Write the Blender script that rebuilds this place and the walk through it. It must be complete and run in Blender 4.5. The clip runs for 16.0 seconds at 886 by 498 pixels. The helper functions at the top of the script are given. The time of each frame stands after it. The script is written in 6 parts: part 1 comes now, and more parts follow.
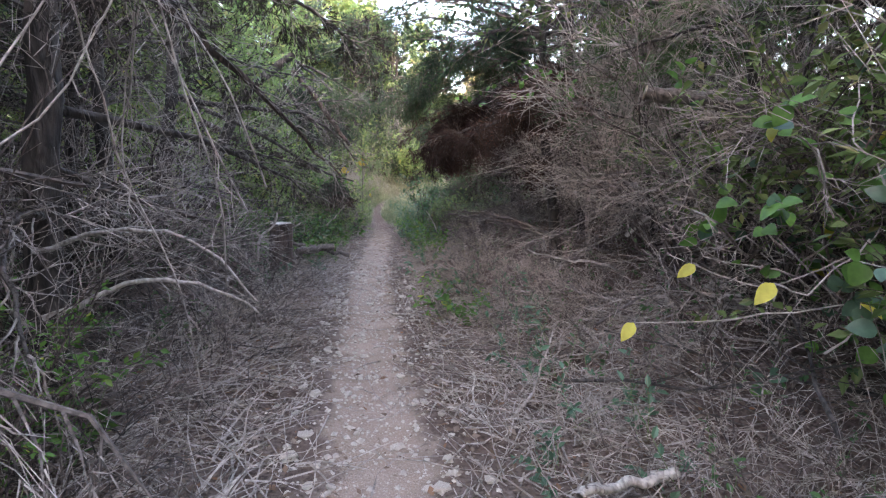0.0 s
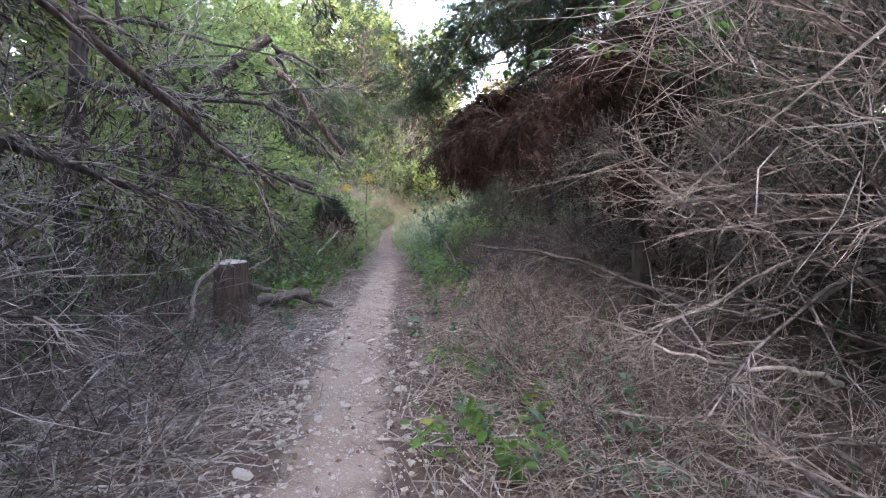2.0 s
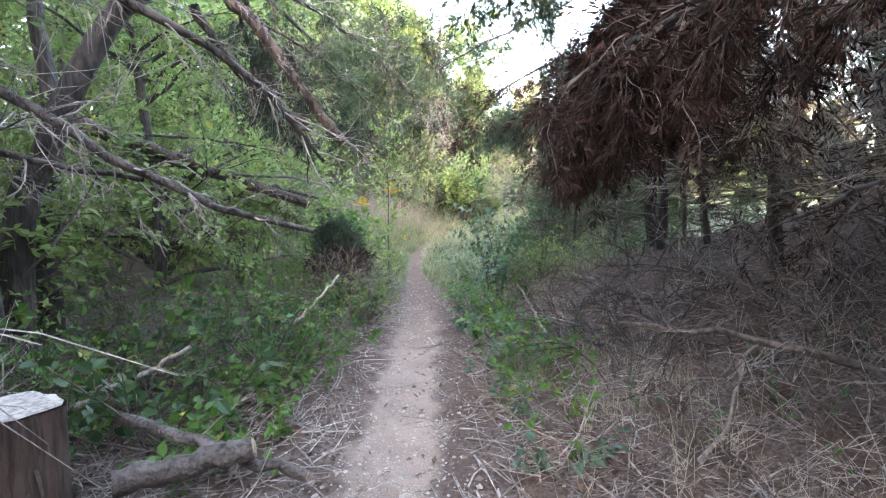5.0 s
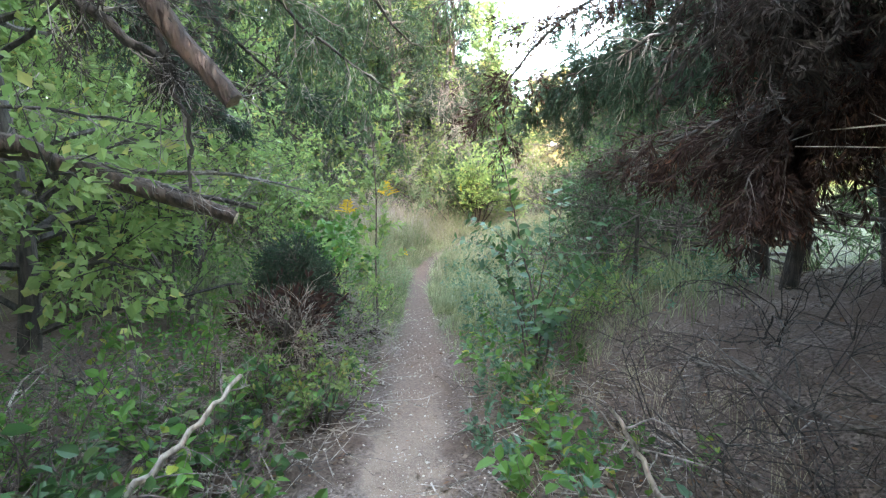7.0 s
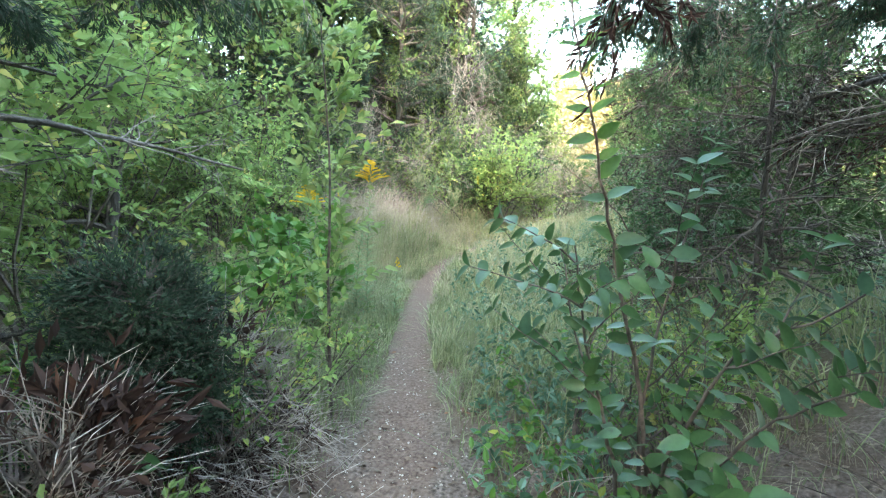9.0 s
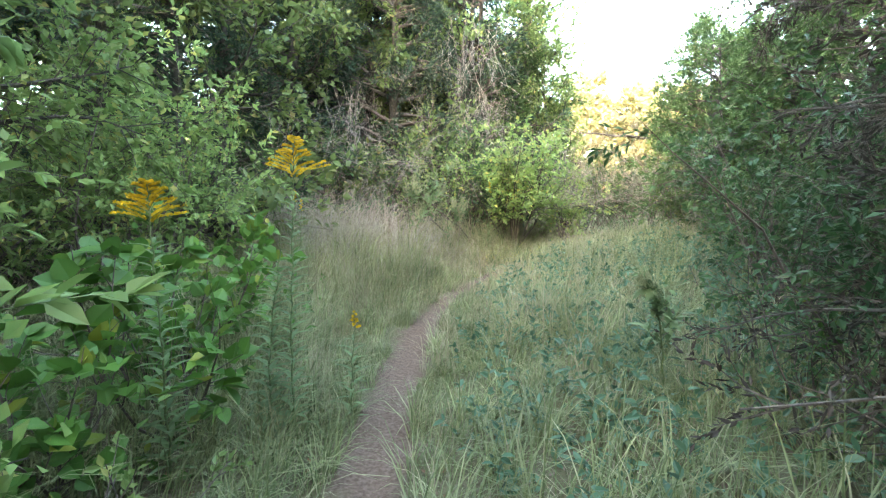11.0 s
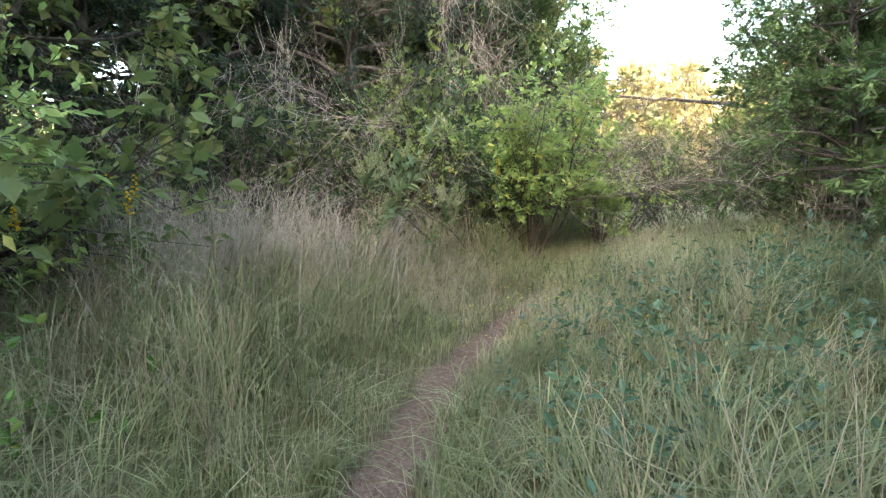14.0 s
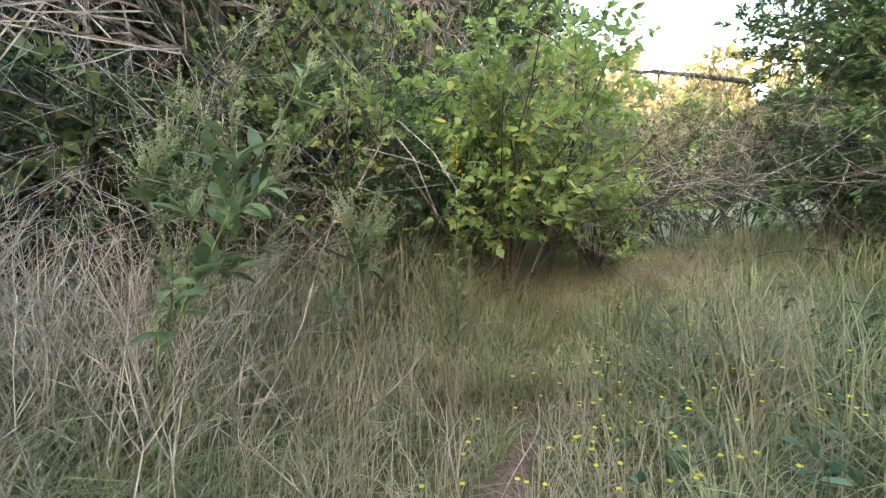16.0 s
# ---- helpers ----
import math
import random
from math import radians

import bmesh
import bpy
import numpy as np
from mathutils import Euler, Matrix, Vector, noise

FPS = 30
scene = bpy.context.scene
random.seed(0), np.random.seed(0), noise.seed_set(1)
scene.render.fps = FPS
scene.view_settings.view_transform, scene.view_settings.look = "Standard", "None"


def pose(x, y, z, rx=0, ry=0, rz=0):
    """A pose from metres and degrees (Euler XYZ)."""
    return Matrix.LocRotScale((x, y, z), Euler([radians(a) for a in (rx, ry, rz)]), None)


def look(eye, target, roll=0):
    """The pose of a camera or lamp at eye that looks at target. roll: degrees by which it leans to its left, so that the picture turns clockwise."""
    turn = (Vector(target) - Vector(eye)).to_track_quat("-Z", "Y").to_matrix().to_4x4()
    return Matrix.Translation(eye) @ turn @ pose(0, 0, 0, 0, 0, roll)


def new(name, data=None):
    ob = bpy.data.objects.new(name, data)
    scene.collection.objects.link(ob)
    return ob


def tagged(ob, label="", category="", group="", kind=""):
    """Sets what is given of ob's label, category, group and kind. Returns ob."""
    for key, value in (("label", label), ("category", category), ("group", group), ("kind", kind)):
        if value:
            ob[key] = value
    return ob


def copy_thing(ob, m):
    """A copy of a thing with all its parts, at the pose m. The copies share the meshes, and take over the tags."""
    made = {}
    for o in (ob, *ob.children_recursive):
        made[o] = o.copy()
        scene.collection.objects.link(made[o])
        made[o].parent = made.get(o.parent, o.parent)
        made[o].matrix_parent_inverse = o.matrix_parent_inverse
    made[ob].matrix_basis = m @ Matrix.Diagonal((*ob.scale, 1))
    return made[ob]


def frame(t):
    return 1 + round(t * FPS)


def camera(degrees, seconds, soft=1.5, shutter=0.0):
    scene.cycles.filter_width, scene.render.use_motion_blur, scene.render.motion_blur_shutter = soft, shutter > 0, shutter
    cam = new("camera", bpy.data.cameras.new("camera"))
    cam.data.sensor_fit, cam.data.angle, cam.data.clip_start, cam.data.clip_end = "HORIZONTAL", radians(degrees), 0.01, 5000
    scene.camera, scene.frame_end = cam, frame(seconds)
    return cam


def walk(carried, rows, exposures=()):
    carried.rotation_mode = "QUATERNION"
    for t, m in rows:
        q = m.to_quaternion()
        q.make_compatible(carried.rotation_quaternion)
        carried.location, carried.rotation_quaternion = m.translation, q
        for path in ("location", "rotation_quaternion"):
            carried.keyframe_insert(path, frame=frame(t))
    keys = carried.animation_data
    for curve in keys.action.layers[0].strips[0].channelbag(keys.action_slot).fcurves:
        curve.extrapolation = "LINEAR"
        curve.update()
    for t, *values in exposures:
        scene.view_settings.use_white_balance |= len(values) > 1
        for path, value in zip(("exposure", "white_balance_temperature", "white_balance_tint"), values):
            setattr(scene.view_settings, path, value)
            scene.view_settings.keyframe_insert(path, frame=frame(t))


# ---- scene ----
# ------------------------------------------------------------ camera and walk
LENS = 86.1
cam = camera(LENS, 16.0, 1.25)
# seconds, eye, a point ahead, roll
PATH = [
    (0, (0.12, 0.358, 1.323), (0.083, 2.328, 0.979), 1.4),
    (0.5, (0.118, 0.887, 1.292), (0.061, 2.858, 0.956), 1.1),
    (1, (0.108, 1.492, 1.295), (0.054, 3.464, 0.965), 1.1),
    (1.5, (0.08, 2.036, 1.263), (0.001, 4.012, 0.969), 1.5),
    (2, (0.029, 2.606, 1.257), (-0.087, 4.584, 0.986), 0.9),
    (2.5, (-0.121, 3.155, 1.211), (-0.294, 5.132, 0.959), 0.8),
    (3, (-0.196, 3.694, 1.175), (-0.405, 5.668, 0.936), 0.6),
    (3.5, (-0.329, 4.259, 1.179), (-0.548, 6.235, 0.952), 0.4),
    (4, (-0.409, 4.756, 1.159), (-0.629, 6.732, 0.941), -0.4),
    (6.3, (-0.771, 7.062, 1.304), (-1.013, 9.032, 1.057), -0.4),
    (6.5, (-0.77, 7.311, 1.307), (-1.036, 9.276, 1.047), -0.4),
    (7, (-0.844, 7.97, 1.323), (-1.123, 9.936, 1.085), -0.3),
    (7.5, (-0.958, 8.509, 1.349), (-1.255, 10.474, 1.122), -0.1),
    (8, (-1.01, 9.068, 1.24), (-1.337, 11.027, 1.011), 0.2),
    (8.5, (-1.097, 9.603, 1.213), (-1.418, 11.563, 0.974), 0.7),
    (9, (-1.082, 10.182, 1.198), (-1.423, 12.137, 0.953), 1.0),
    (9.5, (-1.202, 10.813, 1.213), (-1.549, 12.767, 0.966), 0.4),
    (11.8, (-1.466, 13.258, 1.07), (-1.865, 15.211, 0.915), 0.1),
    (12, (-1.522, 13.45, 1.084), (-1.918, 15.403, 0.921), -0.2),
    (12.5, (-1.629, 13.987, 1.075), (-2.031, 15.939, 0.909), -0.9),
    (13, (-1.697, 14.515, 1.052), (-2.09, 16.469, 0.882), -1.2),
    (13.5, (-1.808, 15.046, 1.085), (-2.181, 17.002, 0.899), -1.4),
    (14, (-1.883, 15.559, 1.099), (-2.226, 17.518, 0.889), -1.4),
    (14.5, (-1.983, 16.143, 1.125), (-2.262, 18.11, 0.898), -1.4),
    (15, (-2.039, 16.719, 1.167), (-2.266, 18.692, 0.931), -1.5),
    (15.5, (-2.072, 17.358, 1.21), (-2.238, 19.337, 0.972), -1.9),
    (16, (-2.116, 17.974, 1.25), (-2.223, 19.956, 1.005), -2.3),
]
walk(cam, [(t, look(eye, ahead, roll)) for t, eye, ahead, roll in PATH],
     [(0.0, 4.75, 6900, 23), (2.0, 5.05, 7000, 25), (4.0, 5.5, 6950, 23), (6.5, 5.4, 7000, 11), (9.0, 5.4, 6900, 0), (12.0, 4.85, 7150, 5), (16.0, 4.25, 7100, 9)])

# ------------------------------------------------------------ sky and sun
SUN_EL, SUN_AZ = radians(12), radians(186)   # low behind the walker: only the far hillside catches it
world = bpy.data.worlds.new("world")
scene.world = world
world.use_nodes = True
wn = world.node_tree.nodes
sky = wn.new("ShaderNodeTexSky")
sky.sky_type = "NISHITA"
sky.sun_disc = False
sky.sun_elevation, sky.sun_rotation = SUN_EL, SUN_AZ
sky.air_density, sky.dust_density, sky.ozone_density = 1.0, 2.5, 0.6
wn["Background"].inputs["Strength"].default_value = 0.15
world.node_tree.links.new(sky.outputs[0], wn["Background"].inputs["Color"])
sun_data = bpy.data.lights.new("sun", "SUN")
sun_data.energy, sun_data.angle, sun_data.color = 1.5, radians(0.53), (1.0, 0.84, 0.62)
sun = new("sun", sun_data)
sun_from = Vector((math.sin(SUN_AZ) * math.cos(SUN_EL), math.cos(SUN_AZ) * math.cos(SUN_EL), math.sin(SUN_EL)))
sun.matrix_world = look(sun_from * 100, (0, 0, 0))

# ------------------------------------------------------------ materials
def ramp_mix(nt, fac, a, b):
    m = nt.nodes.new("ShaderNodeMix")
    m.data_type = "RGBA"
    nt.links.new(fac, m.inputs[0])
    for sock, c in ((m.inputs[6], a), (m.inputs[7], b)):
        if isinstance(c, tuple):
            sock.default_value = (*c, 1)
        else:
            nt.links.new(c, sock)
    return m.outputs[2]


def noise_fac(nt, scale, detail=4, lo=0.35, hi=0.65, coords=None, stretch=None):
    n = nt.nodes.new("ShaderNodeTexNoise")
    n.inputs["Scale"].default_value, n.inputs["Detail"].default_value = scale, detail
    tc = nt.nodes.new("ShaderNodeTexCoord")
    out = tc.outputs[coords or "Object"]
    if stretch:
        mp = nt.nodes.new("ShaderNodeMapping")
        mp.inputs["Scale"].default_value = stretch
        nt.links.new(out, mp.inputs["Vector"])
        out = mp.outputs[0]
    nt.links.new(out, n.inputs["Vector"])
    r = nt.nodes.new("ShaderNodeMapRange")
    r.inputs[1].default_value, r.inputs[2].default_value = lo, hi
    nt.links.new(n.outputs[0], r.inputs[0])
    return r.outputs[0]


def bump_to(nt, fac, strength, dist, bsdf):
    b = nt.nodes.new("ShaderNodeBump")
    b.inputs["Strength"].default_value, b.inputs["Distance"].default_value = strength, dist
    nt.links.new(fac, b.inputs["Height"])
    nt.links.new(b.outputs[0], bsdf.inputs["Normal"])


def solid(name, a, b, c=None, scale=6.0, fine=60.0, rough=0.85, bump=0.4, dist=0.01, stretch=None):
    """Bark, wood, stone: two tones in patches, a third as fine grain."""
    m = bpy.data.materials.new(name)
    m.use_nodes = True
    nt = m.node_tree
    p = nt.nodes["Principled BSDF"]
    col = ramp_mix(nt, noise_fac(nt, scale, 5), a, b)
    grain = noise_fac(nt, fine, 6, 0.4, 0.7, stretch=stretch)
    col = ramp_mix(nt, grain, col, c or tuple(0.45 * v for v in a))
    nt.links.new(col, p.inputs["Base Color"])
    p.inputs["Roughness"].default_value = rough
    bump_to(nt, grain, bump, dist, p)
    return m


def leafy(name, a, b, c=None, rough=0.5, through_light=0.35, spec=0.35):
    """Leaves and blades: each one its own tone between a and b, some turned to c; light comes through them."""
    m = bpy.data.materials.new(name)
    m.use_nodes = True
    nt = m.node_tree
    p = nt.nodes["Principled BSDF"]
    geo = nt.nodes.new("ShaderNodeNewGeometry")
    col = ramp_mix(nt, geo.outputs["Random Per Island"], a, b)
    if c:
        r = nt.nodes.new("ShaderNodeMapRange")
        r.inputs[1].default_value, r.inputs[2].default_value = 0.86, 0.93
        w = nt.nodes.new("ShaderNodeTexWhiteNoise")
        w.noise_dimensions = "1D"
        nt.links.new(geo.outputs["Random Per Island"], w.inputs["W"])
        nt.links.new(w.outputs["Value"], r.inputs[0])
        col = ramp_mix(nt, r.outputs[0], col, c)
    patch = noise_fac(nt, 2.3, 3, 0.3, 0.7)
    col = ramp_mix(nt, patch, col, tuple(0.62 * (u + v) / 2 for u, v in zip(a, b)))
    info = nt.nodes.new("ShaderNodeObjectInfo")
    hsv = nt.nodes.new("ShaderNodeHueSaturation")
    r2 = nt.nodes.new("ShaderNodeMapRange")
    r2.inputs[3].default_value, r2.inputs[4].default_value = 0.75, 1.2
    nt.links.new(info.outputs["Random"], r2.inputs[0])
    nt.links.new(r2.outputs[0], hsv.inputs["Value"])
    nt.links.new(col, hsv.inputs["Color"])
    col = hsv.outputs[0]
    nt.links.new(col, p.inputs["Base Color"])
    p.inputs["Roughness"].default_value = rough
    p.inputs["Specular IOR Level"].default_value = spec
    if through_light:
        t = nt.nodes.new("ShaderNodeBsdfTranslucent")
        nt.links.new(col, t.inputs["Color"])
        mx = nt.nodes.new("ShaderNodeMixShader")
        mx.inputs[0].default_value = through_light
        nt.links.new(p.outputs[0], mx.inputs[1])
        nt.links.new(t.outputs[0], mx.inputs[2])
        nt.links.new(mx.outputs[0], nt.nodes["Material Output"].inputs["Surface"])
    return m


def ground_material():
    """Pale trodden limestone dirt on the path, brown litter beside it, green-brown soil under the grass."""
    m = bpy.data.materials.new("soil")
    m.use_nodes = True
    nt = m.node_tree
    p = nt.nodes["Principled BSDF"]
    att = nt.nodes.new("ShaderNodeAttribute")
    att.attribute_name = "trodden"
    sep = nt.nodes.new("ShaderNodeSeparateColor")
    nt.links.new(att.outputs["Color"], sep.inputs[0])
    grain = noise_fac(nt, 45, 8, 0.35, 0.65)
    blot = noise_fac(nt, 3.2, 6, 0.35, 0.65)
    litter = ramp_mix(nt, grain, (0.055, 0.04, 0.033), (0.22, 0.168, 0.145))
    litter = ramp_mix(nt, blot, litter, (0.095, 0.065, 0.052))
    dirt = ramp_mix(nt, blot, (0.30, 0.228, 0.185), (0.215, 0.16, 0.128))
    dirt = ramp_mix(nt, noise_fac(nt, 120, 6, 0.5, 0.75), dirt, (0.42, 0.355, 0.30))
    redder = ramp_mix(nt, grain, (0.085, 0.055, 0.043), (0.165, 0.115, 0.092))
    dirt = ramp_mix(nt, sep.outputs[1], dirt, redder)
    add = nt.nodes.new("ShaderNodeMath")
    add.operation = "MULTIPLY_ADD"
    rag = noise_fac(nt, 5.5, 9, 0.22, 0.78)
    nt.links.new(rag, add.inputs[0])
    add.inputs[1].default_value = 0.95
    nt.links.new(sep.outputs[0], add.inputs[2])
    mr = nt.nodes.new("ShaderNodeMapRange")
    mr.inputs[1].default_value, mr.inputs[2].default_value = 0.72, 1.3
    nt.links.new(add.outputs[0], mr.inputs[0])
    turf = ramp_mix(nt, blot, (0.07, 0.09, 0.03), (0.12, 0.13, 0.05))
    litter = ramp_mix(nt, sep.outputs[2], litter, turf)
    col = ramp_mix(nt, mr.outputs[0], litter, dirt)
    nt.links.new(col, p.inputs["Base Color"])
    p.inputs["Roughness"].default_value = 0.95
    p.inputs["Specular IOR Level"].default_value = 0.15
    bump_to(nt, noise_fac(nt, 60, 8, 0.2, 0.8), 0.7, 0.02, p)
    return m


M_SOIL = ground_material()
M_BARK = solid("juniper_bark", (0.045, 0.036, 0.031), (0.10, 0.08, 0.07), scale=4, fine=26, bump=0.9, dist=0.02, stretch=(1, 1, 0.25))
M_DEADWOOD = solid("dead_wood", (0.085, 0.067, 0.057), (0.165, 0.138, 0.122), scale=5, fine=40, bump=0.6)
M_PALEWOOD = solid("weathered_wood", (0.36, 0.31, 0.27), (0.46, 0.41, 0.36), scale=7, fine=50, bump=0.5, stretch=(1, 1, 0.3))
M_CUTWOOD = solid("cut_wood", (0.50, 0.40, 0.28), (0.42, 0.32, 0.22), scale=12, fine=70)
M_REDBARK = solid("shredding_red_bark", (0.07, 0.046, 0.036), (0.13, 0.09, 0.072), scale=5, fine=30, bump=1.0, dist=0.02, stretch=(1, 1, 0.12))
M_TWIG = solid("grey_twig", (0.25, 0.205, 0.175), (0.43, 0.375, 0.335), scale=3, fine=30, bump=0.2)
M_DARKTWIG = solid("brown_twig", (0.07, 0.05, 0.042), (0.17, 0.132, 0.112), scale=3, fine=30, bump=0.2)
M_GREYWOOD = solid("lightened_branch", (0.18, 0.147, 0.13), (0.34, 0.295, 0.265), scale=4, fine=30, bump=0.4)
M_GREENSTEM = solid("green_stem", (0.12, 0.17, 0.06), (0.18, 0.22, 0.09), scale=6, fine=40, bump=0.1, rough=0.6)
M_STONE = solid("limestone", (0.50, 0.445, 0.385), (0.36, 0.305, 0.26), (0.31, 0.26, 0.22), scale=9, fine=70, bump=0.5)
M_JUNIPER = leafy("juniper_needles", (0.04, 0.08, 0.035), (0.09, 0.145, 0.065), (0.09, 0.06, 0.03), rough=0.7, through_light=0.15)
M_JUNIPER_DEEP = leafy("deep_juniper_needles", (0.024, 0.05, 0.028), (0.055, 0.098, 0.055), (0.07, 0.045, 0.03), rough=0.7, through_light=0.15)
M_JUNIPER_LIGHT = leafy("fresh_juniper_needles", (0.06, 0.12, 0.04), (0.13, 0.20, 0.075), rough=0.65, through_light=0.2)
M_DEADNEEDLE = leafy("dead_needles", (0.038, 0.024, 0.021), (0.082, 0.05, 0.041), (0.17, 0.085, 0.055), rough=0.85, through_light=0.12, spec=0.1)
M_RUSTNEEDLE = leafy("rusty_needles", (0.045, 0.029, 0.024), (0.10, 0.062, 0.05), (0.20, 0.10, 0.065), rough=0.85, through_light=0.15, spec=0.1)
M_GREYNEEDLE = leafy("grey_dead_sprays", (0.04, 0.034, 0.03), (0.09, 0.074, 0.065), rough=0.9, through_light=0.1, spec=0.1)
M_LEAF = leafy("green_leaf", (0.06, 0.15, 0.03), (0.13, 0.26, 0.05), (0.30, 0.32, 0.05))
# yellow-green raised and paled: skylight and haze are put into the tone
M_LEAF_YELLOW_LIT = leafy("yellow_green_lit_leaf", (0.17, 0.28, 0.08), (0.34, 0.44, 0.16), (0.50, 0.44, 0.13), through_light=0.52)
M_LEAF_HEDGE = leafy("hedge_leaf", (0.10, 0.16, 0.05), (0.24, 0.30, 0.11), (0.34, 0.30, 0.12), through_light=0.5)
M_LEAF_RAG = leafy("ragweed_leaf", (0.13, 0.21, 0.09), (0.22, 0.31, 0.15), through_light=0.4)
M_LEAF_DARK = leafy("deep_green_leaf", (0.04, 0.10, 0.035), (0.085, 0.17, 0.062), (0.12, 0.15, 0.05), rough=0.4)
M_LEAF_BLUE = leafy("blue_green_leaf", (0.045, 0.11, 0.06), (0.115, 0.21, 0.125), rough=0.38, spec=0.5)
M_LEAF_AUTUMN = leafy("autumn_leaf", (0.34, 0.29, 0.15), (0.25, 0.27, 0.14), (0.40, 0.28, 0.14), through_light=0.4)
M_YELLOWLEAF = leafy("yellow_leaf", (0.50, 0.42, 0.05), (0.42, 0.40, 0.06), through_light=0.45)
M_GRASS = leafy("grass_blade", (0.07, 0.10, 0.035), (0.35, 0.38, 0.19), (0.46, 0.42, 0.27), rough=0.55, through_light=0.4)
M_DRYGRASS = leafy("dry_grass", (0.36, 0.31, 0.20), (0.47, 0.41, 0.29), (0.30, 0.24, 0.16), rough=0.75, through_light=0.3)
M_LITTER = leafy("fallen_leaf", (0.13, 0.085, 0.06), (0.30, 0.235, 0.19), (0.26, 0.13, 0.07), rough=0.9, through_light=0.1, spec=0.1)
M_STRAW = leafy("straw_weeds", (0.33, 0.27, 0.22), (0.44, 0.38, 0.32), (0.25, 0.18, 0.14), rough=0.85, through_light=0.2, spec=0.1)
M_GOLD = leafy("goldenrod_flower", (0.72, 0.46, 0.02), (0.82, 0.58, 0.04), rough=0.7, through_light=0.3)
M_FLOWER = leafy("small_yellow_flower", (0.78, 0.66, 0.05), (0.84, 0.74, 0.08), rough=0.7, through_light=0.3)


# ------------------------------------------------------------ mesh tools
def unit(v):
    return v / np.maximum(np.linalg.norm(v, axis=-1, keepdims=True), 1e-9)


class Geo:
    """Collects vertices and faces of one mesh."""

    def __init__(self):
        self.v, self.tri, self.quad, self.n = [], [], [], 0

    def add(self, verts, tri=None, quad=None):
        verts = np.asarray(verts, float).reshape(-1, 3)
        self.v.append(verts)
        if tri is not None:
            self.tri.append(np.asarray(tri, int).reshape(-1, 3) + self.n)
        if quad is not None:
            self.quad.append(np.asarray(quad, int).reshape(-1, 4) + self.n)
        self.n += len(verts)
        return self

    def mesh(self, name, smooth=False):
        me = bpy.data.meshes.new(name)
        if not self.v:
            return me
        v = np.concatenate(self.v)
        t = np.concatenate(self.tri) if self.tri else np.zeros((0, 3), int)
        q = np.concatenate(self.quad) if self.quad else np.zeros((0, 4), int)
        me.vertices.add(len(v))
        me.vertices.foreach_set("co", v.ravel().astype(np.float32))
        me.loops.add(t.size + q.size)
        me.loops.foreach_set("vertex_index", np.concatenate([t.ravel(), q.ravel()]).astype(np.int32))
        me.polygons.add(len(t) + len(q))
        starts = np.concatenate([np.arange(len(t)) * 3, t.size + np.arange(len(q)) * 4])
        me.polygons.foreach_set("loop_start", starts.astype(np.int32))
        me.polygons.foreach_set("use_smooth", np.full(len(t) + len(q), smooth))
        me.update(calc_edges=True)
        me.validate()
        return me

    def tubes(self, lines, radii, sides=4, caps=True):
        """lines (m, k, 3), radii (m, k): tapered round stems."""
        lines, radii = np.asarray(lines, float), np.asarray(radii, float)
        m, k = lines.shape[:2]
        tan = unit(np.gradient(lines, axis=1))
        ref = np.where(np.abs(tan[:, :1, 2:3]) > 0.8, [1.0, 0, 0], [0, 0, 1.0])
        a = unit(np.cross(tan, np.broadcast_to(ref, tan.shape)))
        b = np.cross(tan, a)
        ang = np.arange(sides) * 2 * np.pi / sides
        ring = a[:, :, None] * np.cos(ang)[:, None] + b[:, :, None] * np.sin(ang)[:, None]
        v = lines[:, :, None] + ring * radii[:, :, None, None]
        i, j, s = np.meshgrid(np.arange(m), np.arange(k - 1), np.arange(sides), indexing="ij")
        at = lambda jj, ss: (i * k + jj) * sides + ss % sides
        q = np.stack([at(j, s), at(j, s + 1), at(j + 1, s + 1), at(j + 1, s)], -1)
        self.add(v, quad=q)
        if caps and sides == 4:
            base = self.n - len(v.reshape(-1, 3))
            e = (np.arange(m)[:, None] * k + k - 1) * sides + np.arange(sides)
            self.quad.append(e + base)
        return self

    def leaves(self, at, along, face, length, width, fold=0.2, full=False, droop=0.0):
        """A folded leaf for each row: two triangles, or two quads when full."""
        at, along = np.asarray(at, float), unit(np.asarray(along, float))
        n = len(at)
        if not n:
            return self
        side = unit(np.cross(along, face))
        up = np.cross(side, along)
        L = np.broadcast_to(np.asarray(length, float), (n,))[:, None]
        W = np.broadcast_to(np.asarray(width, float), (n,))[:, None] / 2
        dz = np.array([0, 0, -1.0]) * droop * L
        if full:
            v = np.stack([at, at + along * L * 0.28 + side * W * 0.85 + up * W * fold, at + along * L * 0.65 + side * W * 0.75 + up * W * fold + dz * 0.4,
                          at + along * L + dz, at + along * L * 0.65 - side * W * 0.75 + up * W * fold + dz * 0.4, at + along * L * 0.28 - side * W * 0.85 + up * W * fold], 1)
            k = np.arange(n)[:, None] * 6
            return self.add(v, quad=np.concatenate([k + [0, 1, 2, 3], k + [0, 3, 4, 5]]))
        v = np.stack([at, at + along * L * 0.45 + side * W + up * W * fold, at + along * L + dz, at + along * L * 0.45 - side * W + up * W * fold], 1)
        k = np.arange(n)[:, None] * 4
        return self.add(v, tri=np.concatenate([k + [0, 1, 2], k + [0, 2, 3]]))

